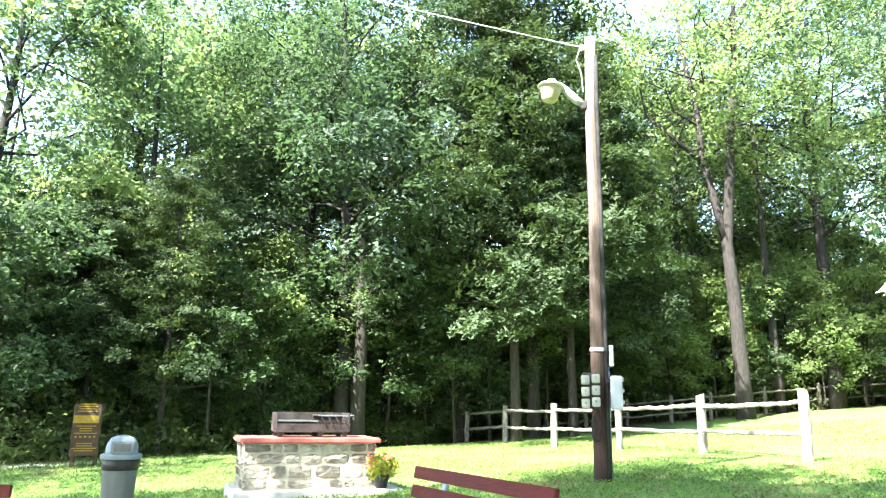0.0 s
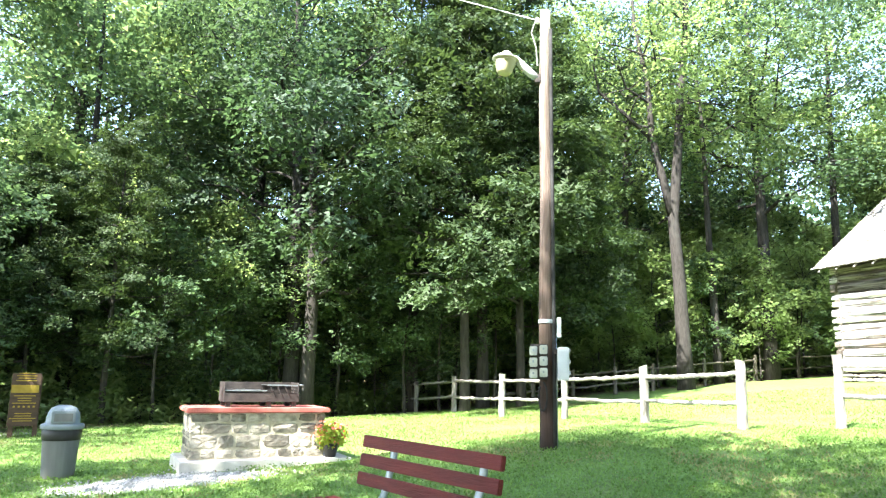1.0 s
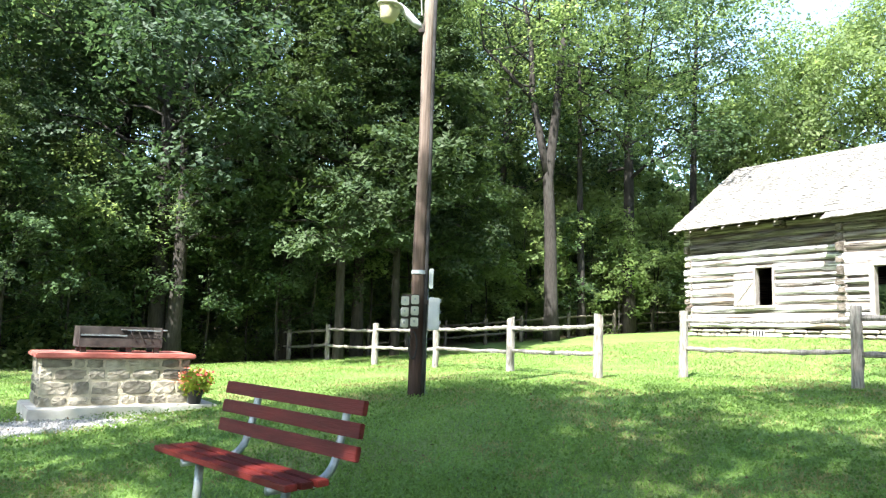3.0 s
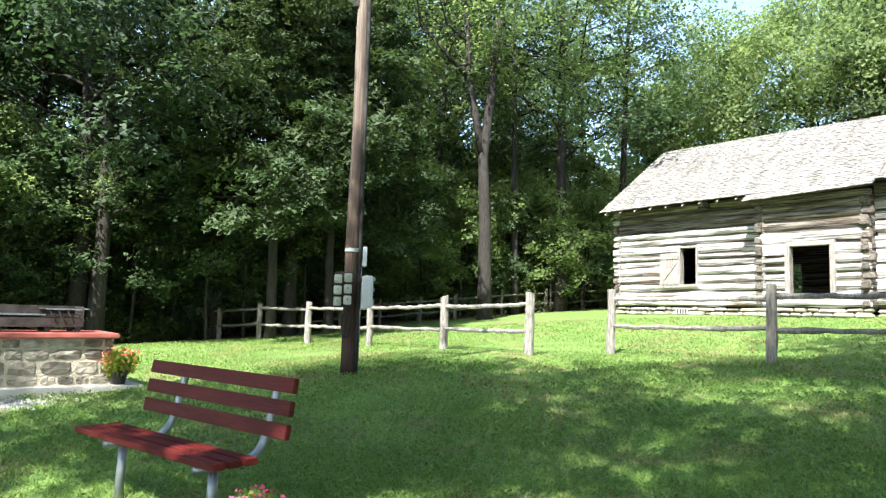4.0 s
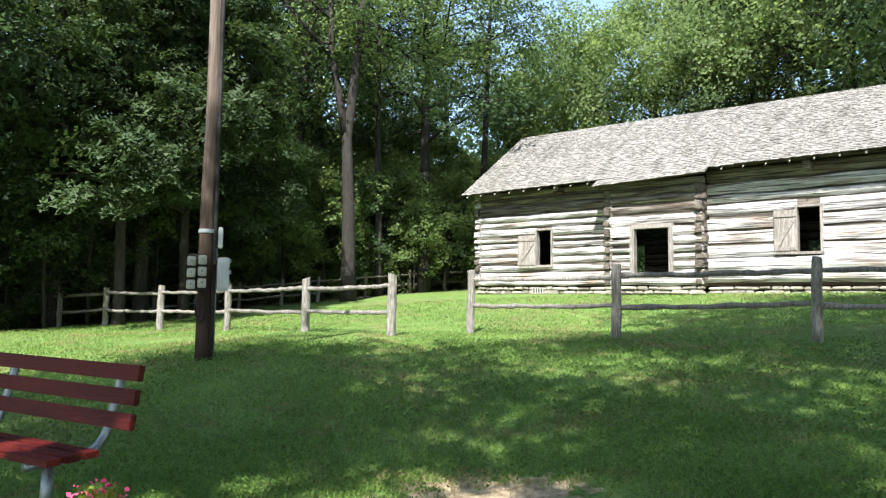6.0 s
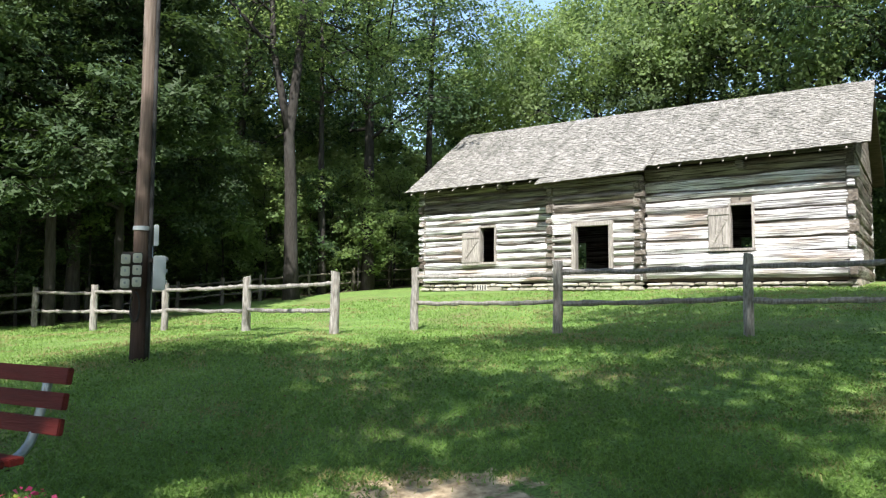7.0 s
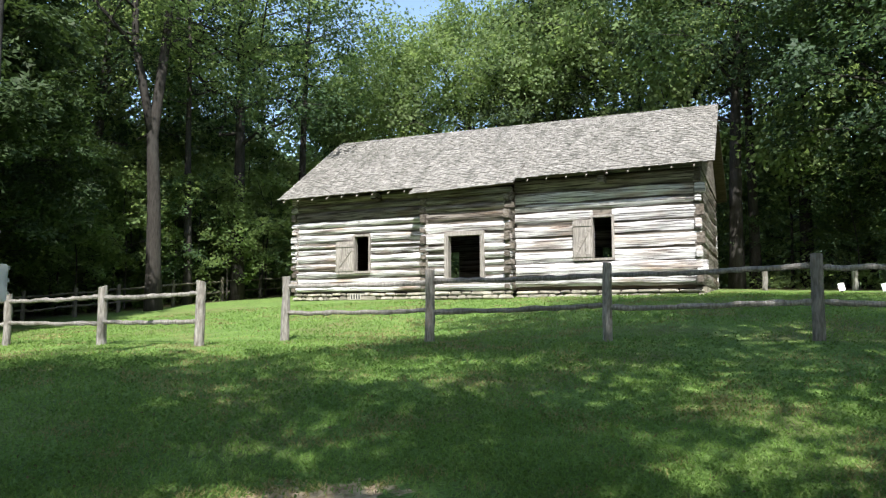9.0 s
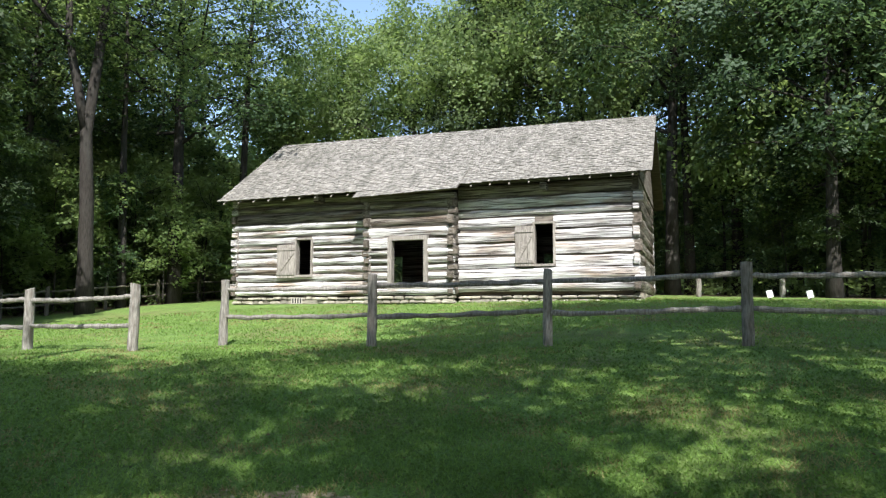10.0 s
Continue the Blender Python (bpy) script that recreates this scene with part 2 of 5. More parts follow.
def ground_mat():
    m = mat("lawn", (0.092, 0.168, 0.037), (0.158, 0.254, 0.06), 2.2, 0.95, bump=0.5, bump_scale=55, stain=(0.15, 0.155, 0.06), stain_scale=0.6, stain_amount=0.7, detail=12)
    nt = m.node_tree
    N, L = nt.nodes, nt.links
    b = N["Principled BSDF"]
    col = b.inputs["Base Color"].links[0].from_socket
    tc = N.new("ShaderNodeTexCoord")
    fleck = N.new("ShaderNodeTexNoise")
    fleck.inputs["Scale"].default_value, fleck.inputs["Detail"].default_value = 26, 4
    L.new(tc.outputs["Object"], fleck.inputs["Vector"])
    fr = N.new("ShaderNodeValToRGB")
    fr.color_ramp.elements[0].position, fr.color_ramp.elements[0].color = 0.4, (0.6, 0.55, 0.56, 1)
    fr.color_ramp.elements[1].position, fr.color_ramp.elements[1].color = 0.53, (1, 1, 1, 1)
    L.new(fleck.outputs["Fac"], fr.inputs[0])
    soil = N.new("ShaderNodeMix")
    soil.data_type, soil.blend_type = "RGBA", "MULTIPLY"
    soil.inputs["Factor"].default_value = 1.0
    L.new(col, soil.inputs["A"])
    L.new(fr.outputs[0], soil.inputs["B"])
    col = soil.outputs["Result"]
    for attr, c1, c2, s in (("litter", (0.045, 0.032, 0.02), (0.12, 0.088, 0.05), 7), ("bare", (0.23, 0.17, 0.105), (0.52, 0.41, 0.275), 14), ("gravel", (0.24, 0.23, 0.215), (0.5, 0.485, 0.46), 22)):
        at = N.new("ShaderNodeAttribute")
        at.attribute_name = attr
        tc = N.new("ShaderNodeTexCoord")
        no = N.new("ShaderNodeTexNoise")
        no.inputs["Scale"].default_value, no.inputs["Detail"].default_value = s, 9
        L.new(tc.outputs["Object"], no.inputs["Vector"])
        ramp = N.new("ShaderNodeValToRGB")
        ramp.color_ramp.elements[0].position, ramp.color_ramp.elements[1].position = 0.35, 0.65
        ramp.color_ramp.elements[0].color, ramp.color_ramp.elements[1].color = (*c1, 1), (*c2, 1)
        L.new(no.outputs["Fac"], ramp.inputs[0])
        n2 = N.new("ShaderNodeTexNoise")
        n2.inputs["Scale"].default_value, n2.inputs["Detail"].default_value = 5.5, 10
        L.new(tc.outputs["Object"], n2.inputs["Vector"])
        ad = N.new("ShaderNodeMath")
        ad.operation = "MULTIPLY_ADD"
        ad.inputs[1].default_value = 0.6 if attr == "bare" else 1.6
        L.new(at.outputs["Fac"], ad.inputs[0])
        L.new(n2.outputs["Fac"], ad.inputs[2])
        mr = N.new("ShaderNodeMapRange")
        mr.inputs["From Min"].default_value, mr.inputs["From Max"].default_value = (0.83, 0.9) if attr == "bare" else (1.0, 1.6)
        L.new(ad.outputs[0], mr.inputs[0])
        mx = N.new("ShaderNodeMix")
        mx.data_type = "RGBA"
        L.new(mr.outputs[0], mx.inputs["Factor"])
        L.new(col, mx.inputs["A"])
        L.new(ramp.outputs[0], mx.inputs["B"])
        col = mx.outputs["Result"]
    L.new(col, b.inputs["Base Color"])
    return m


def add_cracks(m):
    """Fine dark drying cracks along the grain of a log."""
    N, L = m.node_tree.nodes, m.node_tree.links
    b = N["Principled BSDF"]
    col = b.inputs["Base Color"].links[0].from_socket
    tc = N.new("ShaderNodeTexCoord")
    info = N.new("ShaderNodeObjectInfo")
    mp = N.new("ShaderNodeMapping")
    mp.inputs["Scale"].default_value = (0.8, 4, 34)
    L.new(tc.outputs["Object"], mp.inputs[0])
    L.new(info.outputs["Random"], mp.inputs["Location"])
    no = N.new("ShaderNodeTexNoise")
    no.inputs["Scale"].default_value, no.inputs["Detail"].default_value, no.inputs["Distortion"].default_value = 1.0, 3, 0.6
    L.new(mp.outputs[0], no.inputs["Vector"])
    ramp = N.new("ShaderNodeValToRGB")
    e = ramp.color_ramp.elements
    e[0].position, e[0].color = 0.385, (0.17, 0.155, 0.15, 1)
    e[1].position, e[1].color = 0.455, (1, 1, 1, 1)
    L.new(no.outputs["Fac"], ramp.inputs[0])
    mx = N.new("ShaderNodeMix")
    mx.data_type, mx.blend_type = "RGBA", "MULTIPLY"
    mx.inputs["Factor"].default_value = 1.0
    L.new(col, mx.inputs["A"])
    L.new(ramp.outputs[0], mx.inputs["B"])
    warm = N.new("ShaderNodeTexNoise")
    warm.inputs["Scale"].default_value, warm.inputs["Detail"].default_value = 0.55, 5
    wm = N.new("ShaderNodeMapping")
    wm.inputs["Scale"].default_value = (1, 1, 4)
    L.new(tc.outputs["Object"], wm.inputs[0])
    shift = N.new("ShaderNodeVectorMath")
    shift.operation = "SCALE"
    shift.inputs[0].default_value = (31, 17, 43)
    L.new(info.outputs["Random"], shift.inputs["Scale"])
    L.new(shift.outputs[0], wm.inputs["Location"])
    L.new(wm.outputs[0], warm.inputs["Vector"])
    wr = N.new("ShaderNodeValToRGB")
    wr.color_ramp.elements[0].position, wr.color_ramp.elements[0].color = 0.52, (1, 1, 1, 1)
    wr.color_ramp.elements[1].position, wr.color_ramp.elements[1].color = 0.66, (0.62, 0.5, 0.42, 1)
    L.new(warm.outputs["Fac"], wr.inputs[0])
    m2 = N.new("ShaderNodeMix")
    m2.data_type, m2.blend_type = "RGBA", "MULTIPLY"
    m2.inputs["Factor"].default_value = 1.0
    L.new(mx.outputs["Result"], m2.inputs["A"])
    L.new(wr.outputs[0], m2.inputs["B"])
    L.new(m2.outputs["Result"], b.inputs["Base Color"])


add_cracks(M_LOG)
add_cracks(M_LOG_SHADED)
M_LAWN = ground_mat()
M_FALLEN = mat("dead_leaves", (0.07, 0.045, 0.025), (0.19, 0.13, 0.075), 3, 0.9, per_island=0.4)
M_POLE = pole_mat()


# ---- building helpers ----
def mesh_from(name, verts, faces, material):
    me = bpy.data.meshes.new(name)
    me.from_pydata([tuple(map(float, v)) for v in verts], [], [tuple(map(int, f)) for f in faces])
    me.materials.append(material)
    me.update()
    return me


def part(name, bm, material, parent=None, label="", m=None, smooth=False):
    me = bpy.data.meshes.new(name)
    if smooth:
        for f in bm.faces:
            f.smooth = True
    bm.to_mesh(me)
    bm.free()
    me.materials.append(material)
    ob = new(name, me)
    ob.parent = parent
    if m is not None:
        ob.matrix_local = m
    return tagged(ob, label)


def thing(name, m, label, category, group="", kind=""):
    ob = new(name)
    ob.matrix_world = m
    return tagged(ob, label, category, group, kind)


def box(bm, x0, y0, z0, x1, y1, z1, bevel=0.0):
    vs = [bm.verts.new(p) for p in ((x0, y0, z0), (x1, y0, z0), (x1, y1, z0), (x0, y1, z0), (x0, y0, z1), (x1, y0, z1), (x1, y1, z1), (x0, y1, z1))]
    fs = [bm.faces.new([vs[i] for i in q]) for q in ((3, 2, 1, 0), (4, 5, 6, 7), (0, 1, 5, 4), (1, 2, 6, 5), (2, 3, 7, 6), (3, 0, 4, 7))]
    if bevel:
        bmesh.ops.bevel(bm, geom=list({e for f in fs for e in f.edges}), offset=bevel, segments=2, affect="EDGES", clamp_overlap=True)
    return bm


def boxed(*a, bevel=0.0):
    return box(bmesh.new(), *a, bevel=bevel)


def tube(bm, points, radii, sides=8, cap=True):
    """A tapered tube along points."""
    rings = []
    pts = [Vector(p) for p in points]
    for i, p in enumerate(pts):
        d = (pts[min(i + 1, len(pts) - 1)] - pts[max(i - 1, 0)]).normalized()
        if i == 0:
            a = d.cross(Vector((0.31, 0.95, 0.05))).normalized() if abs(d.z) > 0.9 else d.cross(Vector((0, 0, 1))).normalized()
        else:
            a = (a - d * a.dot(d)).normalized()
        b = d.cross(a)
        rings.append([bm.verts.new(p + radii[i] * (math.cos(k * math.tau / sides) * a + math.sin(k * math.tau / sides) * b)) for k in range(sides)])
    for r, q in zip(rings, rings[1:]):
        for k in range(sides):
            bm.faces.new((r[k], r[(k + 1) % sides], q[(k + 1) % sides], q[k]))
    if cap:
        bm.faces.new(rings[0][::-1])
        bm.faces.new(rings[-1])
    return bm


def lathe(bm, profile, sides=24):
    """A turned solid from (radius, height) pairs, bottom to top."""
    rings = [[bm.verts.new((r * math.cos(k * math.tau / sides), r * math.sin(k * math.tau / sides), z)) for k in range(sides)] for r, z in profile]
    for r, q in zip(rings, rings[1:]):
        for k in range(sides):
            bm.faces.new((r[k], r[(k + 1) % sides], q[(k + 1) % sides], q[k]))
    bm.faces.new(rings[0][::-1])
    bm.faces.new(rings[-1])
    return bm


def polar(az, d):
    return d * math.sin(radians(az)), d * math.cos(radians(az))


# ---- the lie of the land: heights known at some places, a thin plate between ----
KNOWN = [(0, 0, 0.0), (2.08, 9.99, 0.68), (5.9, 12.25, 0.8), (2.85, 20, 0.55), (1.74, 22.9, 0.5), (0.6, 25.5, 0.35), (-0.5, 27.5, 0.18),
         (7.6, 12.35, 0.83), (8.72, 9.37, 0.92), (9.86, 6.47, 1.01), (10.8, 3.67, 1.1), (13.9, 22.5, 1.6), (18.6, 8.6, 1.86), (10.5, 26, 1.27), (12, 21, 1.45),
         (-2.9, 10.4, 0.265), (-0.9, 11.3, 0.315), (-4.62, 10.5, 0.14), (-8.74, 18, 0.2), (-0.3, 5.6, 0.16), (2.9, 4.3, 0.32), (23, 7, 2.0),
         (-12, 0, -0.3), (0, -12, -0.4), (14, -8, 0.8), (24, 26, 2.2), (30, 10, 2.3), (8, 40, 1.6), (-30, 20, -0.2), (28, 40, 2.4), (45, 0, 2.4), (-25, -25, -1.0)]
kp = np.array(KNOWN)


def plate(r2):
    return 0.5 * r2 * np.log(r2 + 1e-9)


kd = ((kp[:, None, :2] - kp[None, :, :2]) ** 2).sum(-1)
kn = len(kp)
ka = np.zeros((kn + 3, kn + 3))
ka[:kn, :kn] = plate(kd) + np.eye(kn) * 1.0
ka[:kn, kn] = 1
ka[:kn, kn + 1:] = kp[:, :2]
ka[kn:, :kn] = ka[:kn, kn:].T
kw = np.linalg.solve(ka, np.r_[kp[:, 2], 0, 0, 0])


def heights(xy):
    xy = np.asarray(xy, float).reshape(-1, 2)
    r = np.hypot(xy[:, 0], xy[:, 1])
    q = xy * np.minimum(1, 46 / np.maximum(r, 1e-6))[:, None]
    d2 = ((q[:, None] - kp[None, :, :2]) ** 2).sum(-1)
    return plate(d2) @ kw[:kn] + kw[kn] + q @ kw[kn + 1:]


def h(x, y):
    return float(heights([(x, y)])[0])


# distance of the wood's edge from the middle, by bearing
EDGE_AZ = [-180, -120, -60, -35, -20, -8, 2, 10, 18, 26, 33, 60, 68, 80, 100, 140, 180]
EDGE_D = [24, 20, 16, 17.5, 20, 22.5, 26, 28, 29, 31, 36, 33, 29, 27, 26, 24, 24]


def edge(az):
    return np.interp(az, EDGE_AZ, EDGE_D)


def build_ground():
    radii = np.r_[0, np.arange(0.6, 16, 0.22), np.arange(16, 45, 0.8), np.geomspace(46, 900, 24)]
    k = 288
    ang = np.arange(k) * math.tau / k
    xy = np.stack([np.outer(radii[1:], np.sin(ang)).ravel(), np.outer(radii[1:], np.cos(ang)).ravel()], 1)
    xy = np.r_[[(0.0, 0.0)], xy]
    z = heights(xy)
    bumps = np.array([noise.noise(Vector((x * 0.9, y * 0.9, 3.1))) * 0.018 + noise.noise(Vector((x * 0.25, y * 0.25, 7.7))) * 0.03 for x, y in xy])
    z = z + bumps
    n = len(radii) - 1
    faces = [(0, 1 + (j + 1) % k, 1 + j) for j in range(k)]
    for i in range(n - 1):
        for j in range(k):
            a, b = 1 + i * k + j, 1 + i * k + (j + 1) % k
            faces.append((a, b, b + k, a + k))
    me = mesh_from("ground", np.c_[xy, z], [f[::-1] for f in faces], M_LAWN)
    az = np.degrees(np.arctan2(xy[:, 0], xy[:, 1]))
    r = np.hypot(xy[:, 0], xy[:, 1])
    litter = np.clip((r - edge(az)) / 3 + 0.5, 0, 1)

    def spot(cx, cy, rx, ry, turn):
        c, s = math.cos(radians(turn)), math.sin(radians(turn))
        u, v = (xy[:, 0] - cx) * c + (xy[:, 1] - cy) * s, -(xy[:, 0] - cx) * s + (xy[:, 1] - cy) * c
        return np.clip(1.3 - np.sqrt((u / rx) ** 2 + (v / ry) ** 2), 0, 1)

    bare = np.maximum.reduce([spot(2.62, 3.98, 0.98, 0.62, -28), spot(-0.1, 5.1, 0.9, 0.35, -55) * 0.85, spot(0.75, 4.6, 0.3, 0.2, 0) * 0.8, spot(7.2, 5.6, 1.0, 0.5, -30) * 0.3])
    gravel = np.maximum(spot(-3.0, 9.65, 1.5, 0.62, 22), spot(-10.5, 15.2, 4.5, 0.7, 35) * 0.8)
    for nm, val in (("litter", litter), ("bare", bare), ("gravel", gravel)):
        me.attributes.new(nm, "FLOAT", "POINT").data.foreach_set("value", np.ascontiguousarray(val, np.float32))
    for p in me.polygons:
        p.use_smooth = True
    return tagged(new("ground", me), "mown green lawn with bare earth patches on a gentle slope", "ground", kind="structure")


ground = build_ground()


# ---- the log meeting house: local x along its long front wall, y inward, z up from its sill ground ----
CAB = Matrix.Translation((13.53, 22.79, 0)) @ Matrix.Rotation(radians(-68.0), 4, "Z") @ Matrix.Rotation(-0.0122, 4, "Y")
EAVE_L, EAVE_R, RIDGE_L, RIDGE_R = Vector((0.28, 0, 5.32)), Vector((14.95, 0, 5.48)), Vector((0.16, 4.35, 8.27)), Vector((14.9, 4.35, 8.17))
WALL_Y, BAY_Y, BACK_Y = 0.6, 0.05, 8.1
X_L, X_R, BAY_L, BAY_R = 0.42, 14.58, 5.93, 8.97
SILL = 1.92


def log_mesh(length, height, depth, seed, sag=0.012):
    """A hewn log: flat face, wavering upper and lower edges, rounded arrises. x along, y inward, z up, from its lower front corner."""
    rnd = random.Random(seed)
    n = max(3, int(length / 0.32))
    off, lean_in = rnd.random() * 90, rnd.uniform(-0.03, 0.03)
    under = rnd.uniform(0.03, 0.1)
    verts, faces = [], []
    for i in range(n + 1):
        x = length * i / n
        w = lambda k, f, a: noise.noise(Vector((x * f + off, k * 7.3, off))) * a
        lo, hi, fy = w(1, 0.8, 0.045) + w(4, 3, 0.02), height + w(2, 0.8, 0.045) + w(5, 3, 0.02), w(3, 0.7, 0.03) + lean_in
        b = 0.028
        for y, z in ((fy + under, lo), (fy + 0.012, lo + (hi - lo) * 0.3 + w(7, 1.5, 0.03)), (fy - 0.012, lo + (hi - lo) * 0.62 + w(6, 1.2, 0.03)), (fy + 0.004, hi - b), (fy + b, hi), (depth, hi), (depth, lo)):
            verts.append((x, y, z))
    k = 7
    for i in range(n):
        for j in range(k):
            a, c = i * k + j, i * k + (j + 1) % k
            faces.append((a, a + k, c + k, c))
    faces.append(tuple(range(k)))
    faces.append(tuple(range(n * k + k - 1, n * k - 1, -1)))
    return verts, faces


def cabin():
    house = thing("log_meeting_house", CAB, "weathered grey hewn-log meeting house with wood shingle roof", "building")
    seed = [0]

    def log(x0, x1, y, z0, z1, parent, turn=0.0, depth=0.2, wood=None):
        seed[0] += 1
        v, f = log_mesh(x1 - x0 if turn == 0 else abs(x1 - x0), z1 - z0, depth, seed[0])
        ob = new("log", mesh_from("log", v, f, wood or M_LOG))
        ob.parent = parent
        return ob

    def course_heights(z0, z1, n, sd):
        rnd = random.Random(sd)
        w = np.array([rnd.uniform(0.75, 1.25) for _ in range(n)])
        return np.r_[z0, z0 + np.cumsum(w / w.sum()) * (z1 - z0)]

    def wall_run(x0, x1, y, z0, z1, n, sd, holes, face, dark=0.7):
        """Courses of logs along x at depth y. face -1 looks outward to -y, +1 to +y. holes: (x0, x1, z0, z1)."""
        wall = new("wall")
        wall.parent = house
        zs = course_heights(z0, z1, n, sd)
        for a, b in zip(zs, zs[1:]):
            gap = random.Random(round(a * 977) + sd).uniform(0.035, 0.085)
            spans = [(x0, x1)]
            for hx0, hx1, hz0, hz1 in holes:
                if b - gap > hz0 and a + gap < hz1:
                    spans = [s for p, q in spans for s in ((p, min(q, hx0)), (max(p, hx1), q)) if s[1] - s[0] > 0.05]
            for p, q in spans:
                # top courses darker: eave shade put into the colour, beside less bleached wood
                ob = log(p, q, y, a + gap / 2, b - gap / 2, wall, wood=M_LOG_SHADED if b > z1 - dark else M_LOG)
                ob.location = (p, y - (0.07 if a == zs[0] else 0), a + gap / 2)
                if face > 0:
                    ob.rotation_euler = (0, 0, math.pi)
                    ob.location = (q, y, a + gap / 2)
        # clay and boards behind the joints
        xs = sorted({x0 + 0.03, x1 - 0.03, *[v for hh in holes for v in hh[:2]]})
        bm = bmesh.new()
        yy = (y + 0.10, y + 0.17) if face < 0 else (y - 0.17, y - 0.10)
        for p, q in zip(xs, xs[1:]):
            cut = [hh for hh in holes if hh[0] < (p + q) / 2 < hh[1]]
            if not cut:
                box(bm, p, yy[0], z0 + 0.02, q, yy[1], z1)
            else:
                hh = cut[0]
                box(bm, p, yy[0], z0 + 0.02, q, yy[1], hh[2])
                box(bm, p, yy[0], hh[3], q, yy[1], z1)
        part("chinking", bm, M_CHINK, wall)
        return wall

    def side_run(x, y0, y1, z0, z1, n, sd, face):
        """Courses along y at x. face +1 looks to +x."""
        wall = new("wall")
        wall.parent = house
        zs = course_heights(z0, z1, n, sd)
        for a, b in zip(zs, zs[1:]):
            # side walls lie in shade; the darker logs carry it in their colour
            ob = log(0, y1 - y0, 0, a + 0.015, b - 0.015, wall, wood=M_LOG_SHADED)
            ob.rotation_euler = (0, 0, math.pi / 2 if face > 0 else -math.pi / 2)
            ob.location = (x, y0, a + 0.015) if face > 0 else (x, y1, a + 0.015)
        part("chinking", boxed(*((x - 0.15, y0 + 0.03, z0 + 0.02, x - 0.055, y1 - 0.03, z1) if face > 0 else (x + 0.055, y0 + 0.03, z0 + 0.02, x + 0.15, y1 - 0.03, z1))), M_CHINK, wall)
        return wall

    W1, DOOR, W2 = (3.03, 3.62, 2.66, 3.90), (6.88, 8.0, 2.17, 3.70), (11.45, 12.04, 2.86, 4.12)
    BACKDOOR, BACKWIN = (2.9, 3.95, 2.3, 3.85), (10.2, 10.9, 2.7, 3.8)
    top = 5.42
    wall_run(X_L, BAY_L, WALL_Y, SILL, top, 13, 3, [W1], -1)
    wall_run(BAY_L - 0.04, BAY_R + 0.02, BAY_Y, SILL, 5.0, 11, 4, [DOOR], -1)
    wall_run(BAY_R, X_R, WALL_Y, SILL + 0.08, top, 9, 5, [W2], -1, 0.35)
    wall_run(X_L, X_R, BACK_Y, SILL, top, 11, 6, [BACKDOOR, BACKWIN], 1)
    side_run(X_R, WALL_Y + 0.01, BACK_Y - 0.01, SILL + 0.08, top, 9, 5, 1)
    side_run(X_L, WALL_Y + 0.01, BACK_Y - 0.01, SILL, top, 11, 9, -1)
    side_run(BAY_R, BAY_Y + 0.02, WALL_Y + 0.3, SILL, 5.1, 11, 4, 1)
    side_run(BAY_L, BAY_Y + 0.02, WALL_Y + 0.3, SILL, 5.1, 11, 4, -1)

    # crossed log ends at the corners; corner shade is in the bay ends' colour
    for cx, cy, sgn, n, sd in ((BAY_L, BAY_Y, -1, 11, 4), (BAY_R, BAY_Y, 1, 11, 4), (X_R, WALL_Y, 1, 9, 5), (X_L, WALL_Y, -1, 13, 3)):
        zs = course_heights(SILL + (0.08 if cx == X_R else 0), 5.0 if cx in (BAY_L, BAY_R) else top, n, sd)
        for i, (a, b) in enumerate(zip(zs, zs[1:])):
            rr = random.Random(i * 7 + int(cx * 10))
            e = 0.07 + rr.random() * 0.08
            v = e if i % 2 else 0.015
            u = 0.015 if i % 2 else e
            x0, x1 = (cx - v, cx + 0.16) if sgn < 0 else (cx - 0.16, cx + v)
            bm = boxed(x0, cy - u - 0.01, a + 0.03 + rr.random() * 0.03, x1, cy + 0.14, b - 0.02 - rr.random() * 0.03, bevel=0.02)
            part("log_end", bm, M_LOG_END if cx in (BAY_L, BAY_R) or rr.random() < 0.35 else M_LOG, house)
    # stone footing
    rr = random.Random(12)
    foot = new("footing")
    foot.parent = house
    for x0, x1, y in ((X_L - 0.02, BAY_L, WALL_Y), (BAY_L - 0.05, BAY_R + 0.05, BAY_Y), (BAY_R, X_R + 0.05, WALL_Y)):
        zz = SILL - 0.005
        for course in range(3):
            hh = (0.12, 0.15, 0.6)[course]
            x = x0
            while x < x1 - 0.06:
                w = min(rr.uniform(0.18, 0.75), x1 - x)
                bm = boxed(x + 0.01, y - 0.06 + rr.random() * 0.08, zz - hh + rr.random() * 0.03, x + w - 0.01, y + 0.28, zz - rr.random() * 0.03, bevel=0.03)
                for v in bm.verts:
                    v.co += Vector((noise.noise(v.co * 5), noise.noise(v.co * 5 + Vector((9, 0, 0))), noise.noise(v.co * 5 + Vector((0, 9, 0))))) * 0.03
                part("stone", bm, M_FOOT, foot)
                x += w
            zz -= hh
    y = WALL_Y + 0.3
    while y < BACK_Y:
        w = min(rr.uniform(0.4, 0.8), BACK_Y - y)
        part("stone", boxed(X_R - 0.25, y + 0.01, 1.1, X_R + 0.05 + rr.random() * 0.03, y + w - 0.01, SILL + 0.05, bevel=0.02), M_STONE, foot)
        y += w
    part("back_footing", boxed(X_L, BACK_Y - 0.3, 0.9, X_R, BACK_Y + 0.03, SILL - 0.01), M_STONE, foot)
    part("side_footing", boxed(X_L - 0.02, WALL_Y + 0.3, 0.9, X_L + 0.28, BACK_Y - 0.31, SILL - 0.01), M_STONE, foot)
